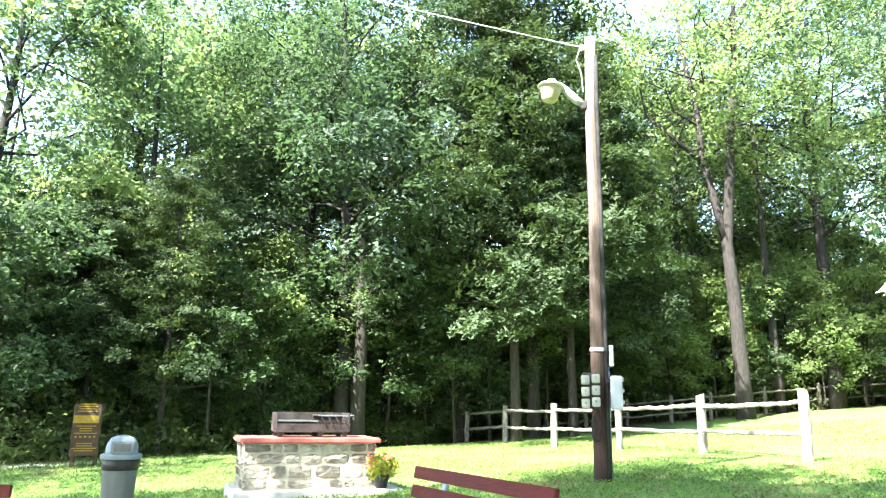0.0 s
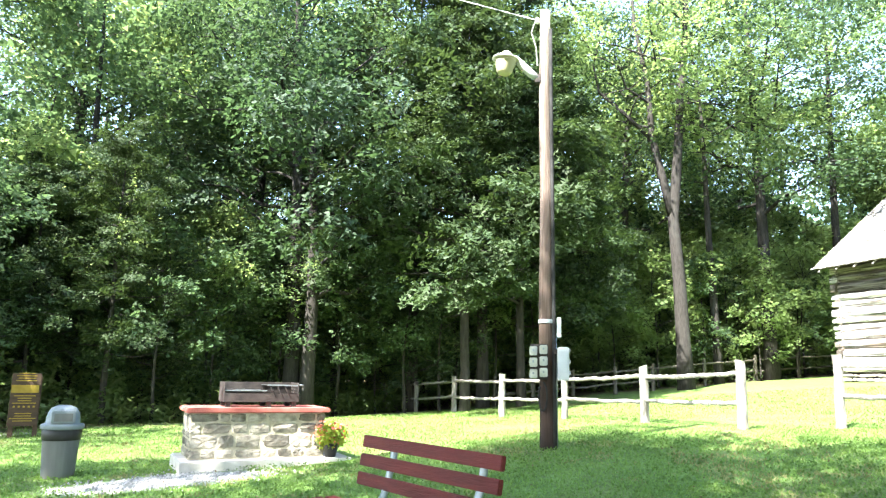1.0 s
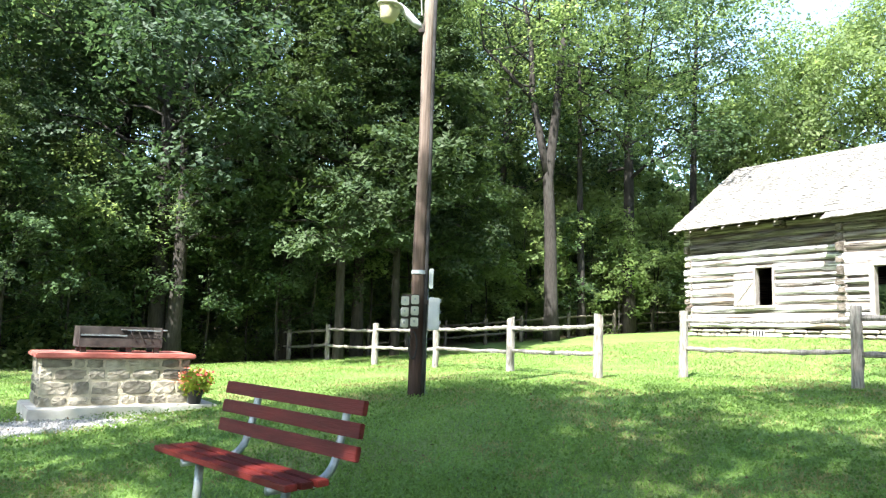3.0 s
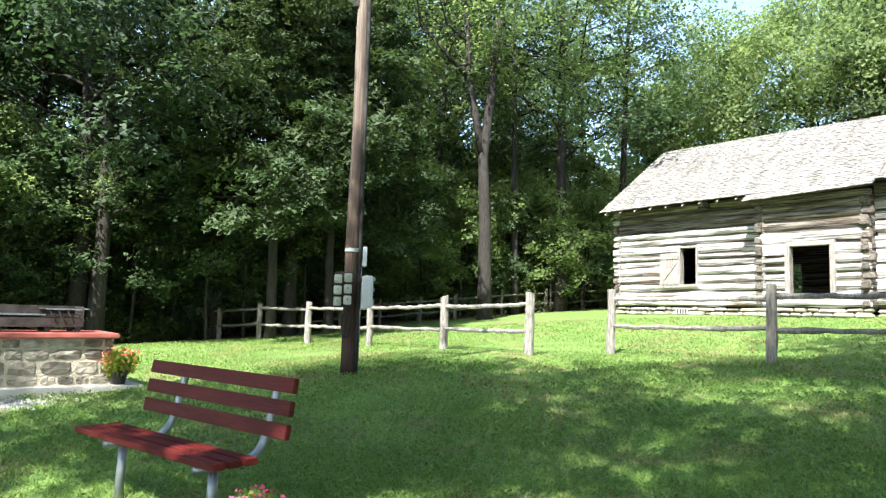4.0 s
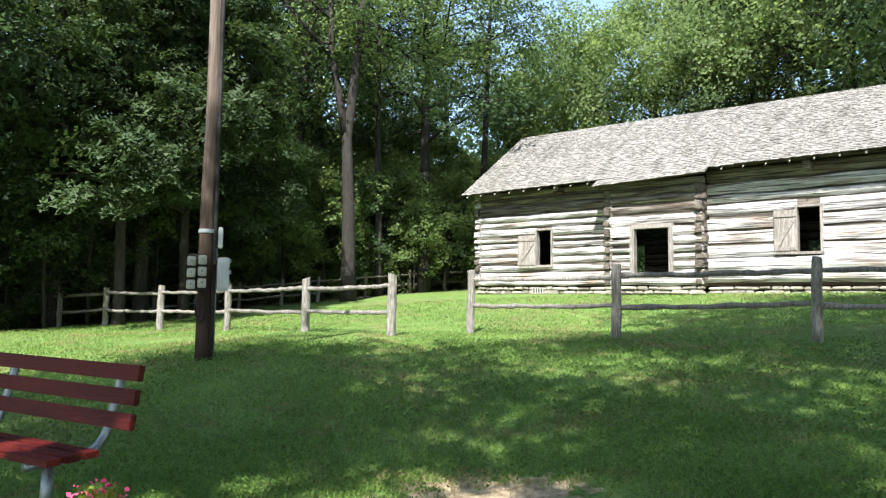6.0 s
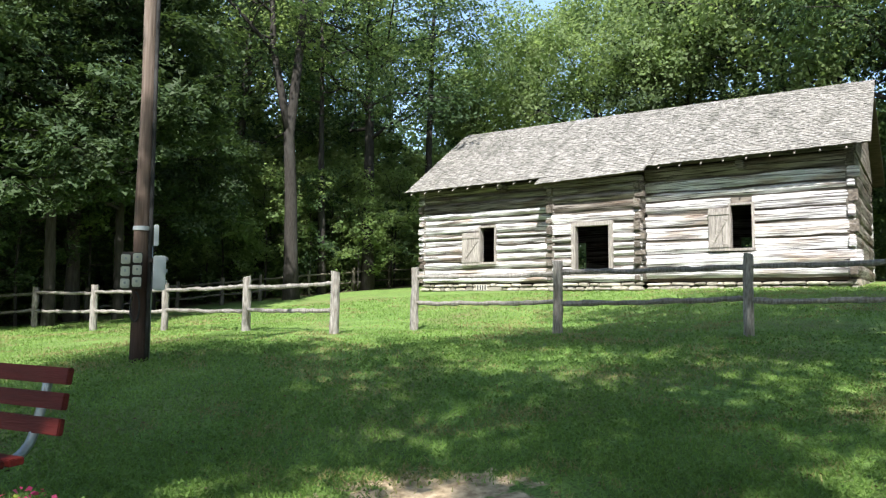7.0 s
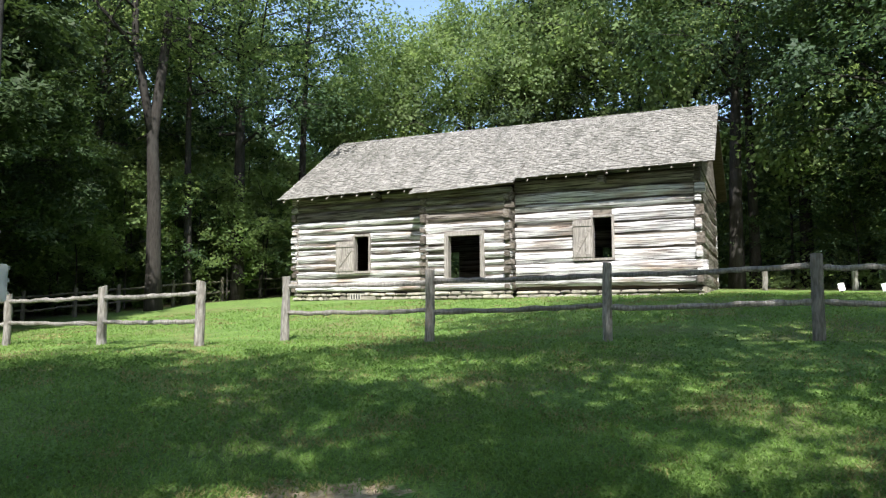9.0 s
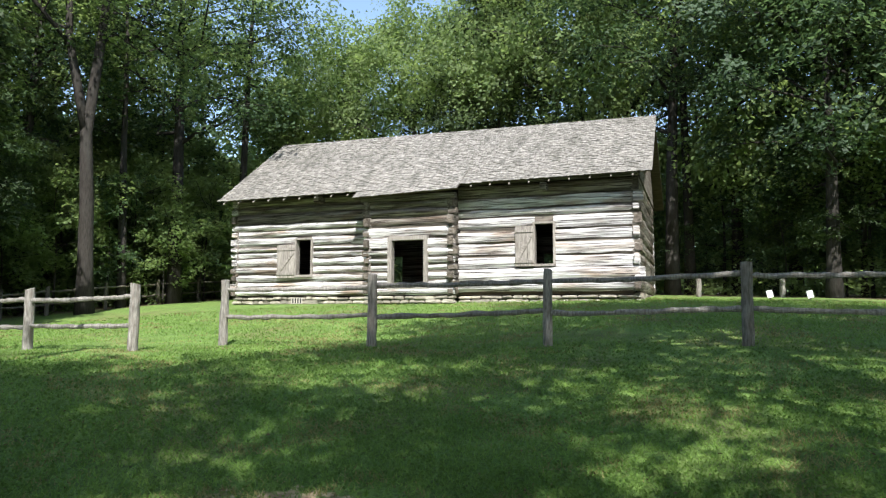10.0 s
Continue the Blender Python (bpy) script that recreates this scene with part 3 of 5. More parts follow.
    # vent with bars in the footing
    vent = part("footing_vent", boxed(2.91, WALL_Y - 0.085, 1.68, 3.33, WALL_Y - 0.06, 1.88), M_CONCRETE, house, "pale vent in the stone footing")
    for i in range(4):
        part("vent_bar", boxed(2.95 + i * 0.1, WALL_Y - 0.094, 1.70, 3.0 + i * 0.1, WALL_Y - 0.084, 1.86), M_BLACK, vent)
    part("floor_deck", boxed(X_L + 0.2, WALL_Y + 0.2, SILL + 0.02, X_R - 0.2, BACK_Y - 0.2, SILL + 0.1), M_DARKWOOD, house)
    part("bay_floor", boxed(BAY_L + 0.2, BAY_Y + 0.2, SILL + 0.02, BAY_R - 0.2, WALL_Y + 0.199, SILL + 0.1), M_DARKWOOD, house)
    part("loft_deck", boxed(X_L + 0.16, WALL_Y + 0.16, 5.0, X_R - 0.16, BACK_Y - 0.16, 5.06), M_DARKWOOD, house)
    # gable ends of boards, their shade put into the dark log colour
    for x, s in ((X_R, 1), (X_L, -1)):
        g = new("gable")
        g.parent = house
        z = top
        while z < 8.0:
            half = min(3.72, (7.95 - z - 0.2) / 0.68)
            if half < 0.15:
                break
            part("board", boxed(x - 0.05, 4.35 - half, z, x + 0.02 * s + 0.02, 4.35 + half, z + 0.235, bevel=0.006), M_LOG_SHADED, g)
            z += 0.24
    # door and window frames and shutters
    def frame_round(hole, y, nm, t=0.11):
        x0, x1, z0, z1 = hole
        fr = new(nm)
        fr.parent = house
        for a in ((x0 - t, z0, x0 + 0.012, z1), (x1 - 0.012, z0, x1 + t, z1), (x0 - t, z1 - 0.012, x1 + t, z1 + t), (x0 - t * 1.2, z0 - 0.07, x1 + t * 1.2, z0 + 0.012)):
            part("sill" if a[1] < z0 else "jamb", boxed(a[0], y - 0.045, a[1], a[2], y + 0.2, a[3], bevel=0.008), M_BOARD, fr)
        return fr

    frame_round(W1, WALL_Y, "window", 0.06)
    frame_round(W2, WALL_Y, "window", 0.06)
    frame_round(DOOR, BAY_Y, "door_frame", 0.13)
    frame_round(BACKDOOR, BACK_Y - 0.15, "door_frame", 0.08)
    frame_round(BACKWIN, BACK_Y - 0.15, "window", 0.08)
    for x0, x1, z0, z1, flip in ((2.30, 3.02, 2.57, 3.73, 1), (10.85, 11.44, 2.80, 4.05, 1)):
        sh = new("shutter")
        sh.parent = house
        n = 3
        w = (x1 - x0) / n
        yb = WALL_Y - 0.09
        for i in range(n):
            part("board", boxed(x0 + i * w + 0.004, yb, z0, x0 + (i + 1) * w - 0.004, yb + 0.025, z1, bevel=0.004), M_BOARD, sh)
        for zz in (z0 + 0.1, z1 - 0.2):
            part("batten", boxed(x0, yb - 0.025, zz, x1, yb - 0.002, zz + 0.09, bevel=0.004), M_BOARD, sh)
        d = Vector((x1 - x0 - 0.12, 0, z1 - z0 - 0.45))
        ln = d.length
        part("brace", boxed(-ln / 2, -0.012, -0.045, ln / 2, 0.012, 0.045, bevel=0.004), M_BOARD, sh, m=Matrix.Translation(((x0 + x1) / 2, yb - 0.0145, (z0 + z1) / 2 - 0.05)) @ Matrix.Rotation(-math.atan2(d.z, d.x), 4, "Y"))
    # eave plate in the shade-darkened log colour, rafters' tails
    part("eave_plate", boxed(X_L, WALL_Y - 0.12, top + 0.02, BAY_L - 0.05, WALL_Y + 0.1, top + 0.2, bevel=0.02), M_LOG_SHADED, house)
    part("eave_plate", boxed(BAY_R + 0.05, WALL_Y - 0.12, top + 0.02, X_R, WALL_Y + 0.1, top + 0.2, bevel=0.02), M_LOG_SHADED, house)
    part("bay_plate", boxed(BAY_L - 0.1, BAY_Y - 0.15, 4.99, BAY_R + 0.1, BAY_Y + 0.12, 5.15, bevel=0.02), M_LOG_SHADED, house)
    slope = (RIDGE_L - EAVE_L)
    for i in range(24):
        x = 0.45 + i * 0.61
        u = (x - 0.2) / 14.8
        e = EAVE_L.lerp(EAVE_R, u) + Vector((0, -0.1, -0.15))
        r = RIDGE_L.lerp(RIDGE_R, u) + Vector((0, 0, -0.12))
        part("rafter", tube(bmesh.new(), [Vector((x, e.y, e.z)), Vector((x, r.y, r.z))], [0.024, 0.036], 6), M_BOARD, house)
    for x in (3.9, 11.7):
        part("beam_end", boxed(x, WALL_Y - 0.42, 5.12, x + 0.2, WALL_Y + 0.1, 5.34, bevel=0.02), M_LOG_SHADED, house)

    # roof: boards under shingles laid in courses
    roof = new("roof")
    roof.parent = house
    back = [EAVE_L + Vector((0, 8.7, 0)), EAVE_R + Vector((0, 8.7, 0))]

    def deck(a, b, c, d, nm):
        nrm = (b - a).cross(d - a).normalized() * 0.05
        vs = [a, b, c, d, a - nrm, b - nrm, c - nrm, d - nrm]
        return mesh_from(nm, vs, [(0, 1, 2, 3), (7, 6, 5, 4), (0, 4, 5, 1), (1, 5, 6, 2), (2, 6, 7, 3), (3, 7, 4, 0)], M_DARKWOOD)

    new("roof_deck", deck(EAVE_L, EAVE_R, RIDGE_R, RIDGE_L, "roof_deck")).parent = roof
    new("roof_deck", deck(back[1], back[0], RIDGE_L, RIDGE_R, "roof_deck")).parent = roof
    bay_e = [Vector((BAY_L - 0.25, -0.34, 5.10)), Vector((BAY_R + 0.26, -0.34, 5.21))]
    bay_t = [Vector((BAY_L - 0.25, 0.9, 5.97)), Vector((BAY_R + 0.26, 0.9, 6.05))]
    new("bay_roof_deck", deck(bay_e[0], bay_e[1], bay_t[1], bay_t[0], "bay_roof_deck")).parent = roof

    def shingles(a, b, c, d, rows, width, seed, pick, wave=0.02, lift0=0.0):
        """Courses from eave a-b to ridge d-c. Those for which pick() holds become parts, the rest one mesh."""
        rnd = random.Random(seed)
        V, F = [], []
        nrm = (b - a).cross(d - a).normalized()
        for r in range(rows):
            v0 = r / rows
            v1 = min(1.0, (r + 1.9) / rows)
            p0, p1 = a.lerp(d, v0), b.lerp(c, v0)
            q0, q1 = a.lerp(d, v1), b.lerp(c, v1)
            ln = (p1 - p0).length
            x = -rnd.random() * 0.03
            while x < ln:
                w = rnd.uniform(0.65, 1.5) * width
                u0, u1 = max(x, -0.02) / ln, min(x + w - 0.006, ln + 0.02) / ln
                drop = rnd.uniform(-0.6, 0.6) * wave
                th, lift = rnd.uniform(0.014, 0.022), lift0 + rnd.uniform(0.016, 0.034)
                dn = (p0 - q0).normalized() * drop
                base = [p0.lerp(p1, u0) + dn, p0.lerp(p1, u1) + dn, q0.lerp(q1, u1), q0.lerp(q1, u0)]
                lo = [base[0] + nrm * lift, base[1] + nrm * lift, base[2] + nrm * (lift0 + 0.003), base[3] + nrm * (lift0 + 0.003)]
                vs = lo + [k + nrm * th for k in lo]
                fs = [(4, 5, 6, 7), (0, 1, 5, 4), (1, 2, 6, 5), (3, 0, 4, 7), (3, 2, 1, 0)]
                if pick(r, u0):
                    new("shingle", mesh_from("shingle", vs, fs, M_SHINGLE)).parent = roof
                else:
                    o = len(V)
                    V += vs
                    F += [tuple(o + k for k in f) for f in fs]
                x += w
        ob = new("shingles", mesh_from("shingles", V, F, M_SHINGLES))
        ob.parent = roof
        tagged(ob, kind="stuff")

    EL, ER = EAVE_L + Vector((-0.08, -0.08, -0.06)), EAVE_R + Vector((0.06, -0.08, -0.06))
    shingles(EL, ER, RIDGE_R + Vector((0.05, 0, 0.02)), RIDGE_L + Vector((-0.05, 0, 0.02)), 46, 0.11, 5, lambda r, u: r < 3 and (u < 0.4 or u > 0.64))
    shingles(bay_e[0] + Vector((0, -0.06, -0.04)), bay_e[1] + Vector((0, -0.06, -0.04)), bay_t[1], bay_t[0], 12, 0.11, 6, lambda r, u: r < 3, lift0=0.006)
    shingles(back[1], back[0], RIDGE_L + Vector((0, 0, 0.02)), RIDGE_R + Vector((0, 0, 0.02)), 22, 0.2, 7, lambda r, u: False)
    return house


cabin()


# ---- split-rail fences ----
def post_mesh(height, r, seed):
    bm = bmesh.new()
    rnd = random.Random(seed)
    n, sides = 7, 10
    tube(bm, [(rnd.uniform(-0.008, 0.008), rnd.uniform(-0.008, 0.008), -0.25 + (height + 0.25) * i / n) for i in range(n + 1)], [r * (1.08 - 0.1 * i / n) for i in range(n + 1)], sides)
    for v in bm.verts:
        v.co.y *= 0.92
        k = noise.noise(v.co * 9 + Vector((seed, 0, 0))) * 0.014
        v.co.x += k
        v.co.y += noise.noise(v.co * 7 + Vector((0, seed, 0))) * 0.014
    top = [v for v in bm.verts if v.co.z > height - 0.05]
    cx = rnd.uniform(-0.3, 0.3)
    for v in top:
        v.co.z += -0.02 + cx * v.co.x
    f = max(bm.faces, key=lambda f: f.calc_center_median().z)
    bmesh.ops.inset_region(bm, faces=[f], thickness=r * 0.35, depth=0.02)
    return bm


def rail_mesh(a, b, r, seed):
    bm = bmesh.new()
    rnd = random.Random(seed)
    a, b = Vector(a), Vector(b)
    n = 26
    pts = []
    for i in range(n + 1):
        p = a.lerp(b, i / n)
        p.z += noise.noise(Vector((i * 0.35, seed * 3.1, 0))) * 0.018 - 0.015 * math.sin(math.pi * i / n)
        pts.append(p)
    tube(bm, pts, [r * (0.8 + 0.5 * abs(noise.noise(Vector((i * 0.7, seed, 5))))) * (0.75 if i in (0, n) else 1) for i in range(n + 1)], 8)
    for v in bm.verts:
        v.co += Vector((noise.noise(v.co * 5 + Vector((seed, 0, 0))) * 0.014, noise.noise(v.co * 5 + Vector((0, seed, 0))) * 0.014, noise.noise(v.co * 8 + Vector((0, 0, seed))) * 0.02))
    return bm


def fence(label, posts, rails, radius=0.085, rail_r=0.047, skip=(), group="fences", wood=None):
    """posts: (x, y, height). rails: heights of the rails."""
    x0, y0, _ = posts[0]
    f = thing("split_rail_fence", Matrix.Translation((x0, y0, h(x0, y0))), label, "fence", group)
    for i, (x, y, t) in enumerate(posts):
        part("post", post_mesh(t, radius * (1 + 0.08 * math.sin(i * 2.3)), i + int(x0 * 10)), wood or M_FENCE, f, m=Matrix.Translation((x - x0, y - y0, h(x, y) - h(x0, y0))))
    for i in range(len(posts) - 1):
        if i in skip:
            continue
        (xa, ya, _), (xb, yb, _) = posts[i], posts[i + 1]
        for k, z in enumerate(rails):
            dz = 0.02 * math.sin(i * 5.1 + k * 2)
            part("rail", rail_mesh((xa - x0, ya - y0, h(xa, ya) - h(x0, y0) + z + dz), (xb - x0, yb - y0, h(xb, yb) - h(x0, y0) + z - dz), rail_r, i * 2 + k), wood or M_FENCE, f)
    return f


right_posts = []
for i, (az, d) in enumerate(((31.8, 14.5), (43.2, 12.75), (57.15, 11.75), (71.8, 11.4))):
    right_posts.append((*polar(az, d), (1.29, 1.29, 1.26, 1.25)[i]))
for i in (1, 2, 3):
    p = Vector(right_posts[3][:2]) + Vector((1.05, -2.86)) * i
    right_posts.append((p.x, p.y, 1.27))
fence("grey weathered split cedar rail fence before the log house", right_posts, (0.55, 1.06))
left_posts = [(*polar(az, d), t) for az, d, t in ((25.5, 13.6, 1.19), (18.72, 15.6, 1.17), (12.85, 17.9, 1.12), (8.05, 20.2, 1.15), (4.35, 23.0, 1.12), (1.4, 25.5, 1.06), (-1.0, 27.5, 1.1), (-3.2, 30, 1.1))]
fence("grey weathered split cedar rail fence running toward the woods", left_posts, (0.45, 0.94))
far_posts = [(*polar(az, d), 1.05) for az, d in ((7.5, 25.5), (10.5, 26.3), (13.6, 27), (16.8, 27.7), (19.6, 28.6), (23.3, 30), (26.8, 32), (29.6, 34), (32.4, 36))]
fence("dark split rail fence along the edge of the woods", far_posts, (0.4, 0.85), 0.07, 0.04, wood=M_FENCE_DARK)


# ---- lamp pole ----
def lamp_pole():
    x, y = polar(11.2, 10.2)
    face = Matrix.Rotation(-radians(11.75), 4, "Z")
    pole = thing("light_pole", Matrix.Translation((x, y, h(x, y))) @ face, "tall brown wooden utility pole with a street light and electric boxes", "utility pole")
    H = 6.42
    bm = tube(bmesh.new(), [(0.008 * math.sin(i), 0, -0.4 + (H + 0.4) * i / 14) for i in range(15)], [0.106 - 0.03 * i / 14 for i in range(15)], 18)
    part("shaft", bm, M_POLE, pole, smooth=True)
    part("conduit", tube(bmesh.new(), [(0.112 - 0.03 * i / 8, -0.055, 0.0 + 6.1 * i / 8) for i in range(9)], [0.028] * 9, 8), M_CABLE, pole, "dark conduit up the side of the pole", smooth=True)
    part("conduit", tube(bmesh.new(), [(0.135, -0.02, -0.05), (0.132, -0.03, 0.9), (0.125, -0.04, 1.5)], [0.018] * 3, 8), M_GALV, pole, smooth=True)
    part("band", lathe(bmesh.new(), [(0.104, 1.70), (0.114, 1.705), (0.114, 1.75), (0.103, 1.755)], 18), M_WHITEBOX, pole, "pale metal band")
    # meter sockets: two columns of three lidded boxes
    rack = part("box_rack", boxed(-0.225, -0.13, 0.93, 0.02, -0.095, 1.41, bevel=0.005), M_STEEL, pole, "dark steel backing plate")
    for cx, nx in ((-0.178, 0), (-0.04, 1)):
        for k in range(3):
            z = 0.94 + k * 0.155 + 0.02 * nx
            b = part("outlet_box", boxed(cx - 0.054, -0.235, z, cx + 0.054, -0.131, z + 0.122, bevel=0.01), M_BOX, rack)
            part("cover", boxed(cx - 0.034, -0.252, z + 0.025, cx + 0.034, -0.2355, z + 0.1, bevel=0.006), M_BOX, b)
            part("latch", boxed(cx - 0.012, -0.262, z + 0.055, cx + 0.012, -0.2525, z + 0.085), M_GALV, b)
    cab = part("breaker_box", boxed(0.15, -0.20, 0.92, 0.305, -0.02, 1.37, bevel=0.012), M_WHITEBOX, pole, "pale grey electric breaker box")
    part("door", boxed(0.163, -0.212, 0.95, 0.283, -0.2005, 1.31, bevel=0.005), M_WHITEBOX, cab)
    for z in (1.0, 1.15, 1.3):
        part("hinge", boxed(0.305, -0.17, z, 0.328, -0.1, z + 0.05, bevel=0.004), M_GALV, cab)
    part("bracket", boxed(0.09, -0.15, 1.28, 0.20, -0.06, 1.34), M_STEEL, pole)
    part("switch_box", boxed(0.145, -0.12, 1.50, 0.205, -0.05, 1.78, bevel=0.008), M_WHITEBOX, pole)
    loop = [(-0.05 + 0.055 * math.sin(a), -0.135 - 0.02 * math.cos(a), 0.70 + 0.19 * math.cos(a)) for a in [i * math.tau / 16 for i in range(15)]]
    part("cable_loop", tube(bmesh.new(), loop, [0.013] * 15, 6), M_CABLE, pole, smooth=True)
    # lamp on its arm
    arm = [(-0.08, -0.02, 5.32), (-0.22, -0.05, 5.42), (-0.36, -0.08, 5.56), (-0.46, -0.10, 5.66)]
    part("arm", tube(bmesh.new(), arm, [0.042, 0.062, 0.06, 0.045], 12), M_WHITEBOX, pole, "white painted lamp arm", smooth=True)
    part("arm_bracket", boxed(-0.15, -0.07, 5.26, -0.06, 0.05, 5.40, bevel=0.01), M_STEEL, pole)
    head = part("lamp_head", lathe(bmesh.new(), [(0.19, 0), (0.205, 0.01), (0.195, 0.03), (0.135, 0.07), (0.075, 0.10), (0.06, 0.135), (0.02, 0.14)], 28), M_LAMPWHITE, pole, "cream enamel lamp shade", m=Matrix.Translation((-0.58, -0.12, 5.60)) @ Matrix.Rotation(radians(8), 4, "Y"), smooth=True)
    part("lens", lathe(bmesh.new(), [(0.05, -0.225), (0.095, -0.21), (0.115, -0.18), (0.145, -0.07), (0.168, -0.002)], 28), M_LENS, head, "ribbed translucent lens", smooth=True)
    # service wire to the woods, with its insulator
    part("insulator", lathe(bmesh.new(), [(0.02, 0), (0.04, 0.02), (0.025, 0.05), (0.04, 0.08), (0.015, 0.1)], 12), M_WHITE, pole, m=Matrix.Translation((-0.11, -0.02, 6.22)))
    a, b = Vector((-0.12, -0.02, 6.28)), pole.matrix_world.inverted() @ Vector((-8.9, 24.4, 18.5))
    wire = [a.lerp(b, i / 24) - Vector((0, 0, 0.25 * math.sin(math.pi * i / 24))) for i in range(25)]
    part("service_wire", tube(bmesh.new(), wire, [0.009] * 25, 6), M_WIRE, pole, "thin overhead wire")
    drop = [(-0.14, -0.06, 6.25), (-0.2, -0.08, 6.05), (-0.13, -0.1, 5.8), (-0.11, -0.12, 5.5)]
    part("drop_wire", tube(bmesh.new(), drop, [0.008] * 4, 6), M_WIRE, pole)
    return pole


M_LENS = mat("lamp_lens", (0.46, 0.44, 0.26), (0.56, 0.54, 0.35), 5, 0.25, spec=0.5)
lamp_pole()


# ---- bench ----
def bench():
    ux, uy = 0.540, -0.842
    half = 0.89
    m = Matrix.Translation((-0.849 + half * ux, 6.035 + half * uy, 0.16)) @ Matrix.Rotation(math.atan2(uy, ux), 4, "Z")
    ob = thing("park_bench", m, "park bench with red-brown painted planks on bent grey pipe legs", "bench", "park benches")
    S = 0.471
    for i in range(3):
        part("seat_plank", boxed(-half, i * 0.119, S - 0.042, half, 0.092 + i * 0.119, S, bevel=0.005), M_BENCH, ob)
    y0, z0, y1, z1 = 0.541, 0.55, 0.604, 0.945
    ang = math.atan2(y1 - y0, z1 - z0)
    ln = math.hypot(y1 - y0, z1 - z0)
    for i in range(3):
        c = 0.05 + i * (ln - 0.10) / 2
        pm = Matrix.Translation((0.01, y0 + (y1 - y0) * c / ln, z0 + (z1 - z0) * c / ln)) @ Matrix.Rotation(-ang, 4, "X")
        part("back_plank", boxed(-half, -0.021, -0.05, half, 0.021, 0.05, bevel=0.006), M_BENCH, ob, m=pm)
    for x in (-0.47, 0.66):
        part("leg", tube(bmesh.new(), [(x, 0.15, -0.1), (x, 0.16, 0.2), (x, 0.165, S - 0.075)], [0.032] * 3, 14), M_GALV, ob, smooth=True)
        # one pipe from under the front plank, back below the seat, and up behind the back planks
        pts = [(x, 0.02, S - 0.073), (x, 0.15, S - 0.073), (x, 0.3, S - 0.072)]
        for k in range(9):
            a = 1.42 * k / 8
            pts.append((x, 0.36 + 0.2 * math.sin(a), S - 0.072 + 0.2 * (1 - math.cos(a))))
        pts += [(x, 0.61, S + 0.27), (x, 0.635, S + 0.40), (x, 0.647, S + 0.465)]
        part("side_frame", tube(bmesh.new(), pts, [0.029] * len(pts), 14), M_GALV, ob, "bent galvanised pipe frame", smooth=True)
        part("flange", boxed(x - 0.04, 0.02, S - 0.0455, x + 0.04, 0.32, S - 0.0425), M_GALV, ob)
    return ob


first_bench = bench()
# a second bench of the same kind further along
second_turn = Matrix.Rotation(radians(10), 4, "Z")
corner = second_turn @ Vector((0.95, 0.6, 0.93))
copy_thing(first_bench, Matrix.Translation((-3.45 - corner.x, 5.94 - corner.y, h(-4.5, 6.0) - 0.01)) @ second_turn)


# ---- stone barbecue ----
def stone_block(x0, x1, z0, z1, y, depth, seed, bm=None):
    """A rough stone face: an uneven slab with rounded outline."""
    rnd = random.Random(seed)
    bm = bmesh.new()
    n = 9
    cx, cz, rx, rz = (x0 + x1) / 2, (z0 + z1) / 2, (x1 - x0) / 2, (z1 - z0) / 2
    ring = []
    for k in range(n * 2):
        a = k * math.tau / (n * 2)
        c, s = math.cos(a), math.sin(a)
        p = 7.0
        f = 1 / (abs(c) ** p + abs(s) ** p) ** (1 / p) * rnd.uniform(0.9, 1.04)
        ring.append((cx + rx * c * f, cz + rz * s * f))
    outer = [bm.verts.new((x, y + depth, z)) for x, z in ring]
    mid = [bm.verts.new((x, y + 0.018, z)) for x, z in ring]
    inn = [bm.verts.new((cx + (x - cx) * 0.88, y + 0.012 - rnd.uniform(0.0, 0.014), cz + (z - cz) * 0.84)) for x, z in ring]
    ctr = bm.verts.new((cx, y + 0.008 - rnd.uniform(0.0, 0.022), cz))
    m = len(ring)
    for k in range(m):
        j = (k + 1) % m
        bm.faces.new((outer[k], outer[j], mid[j], mid[k]))
        bm.faces.new((mid[k], mid[j], inn[j], inn[k]))
        bm.faces.new((inn[k], inn[j], ctr))
    return bm


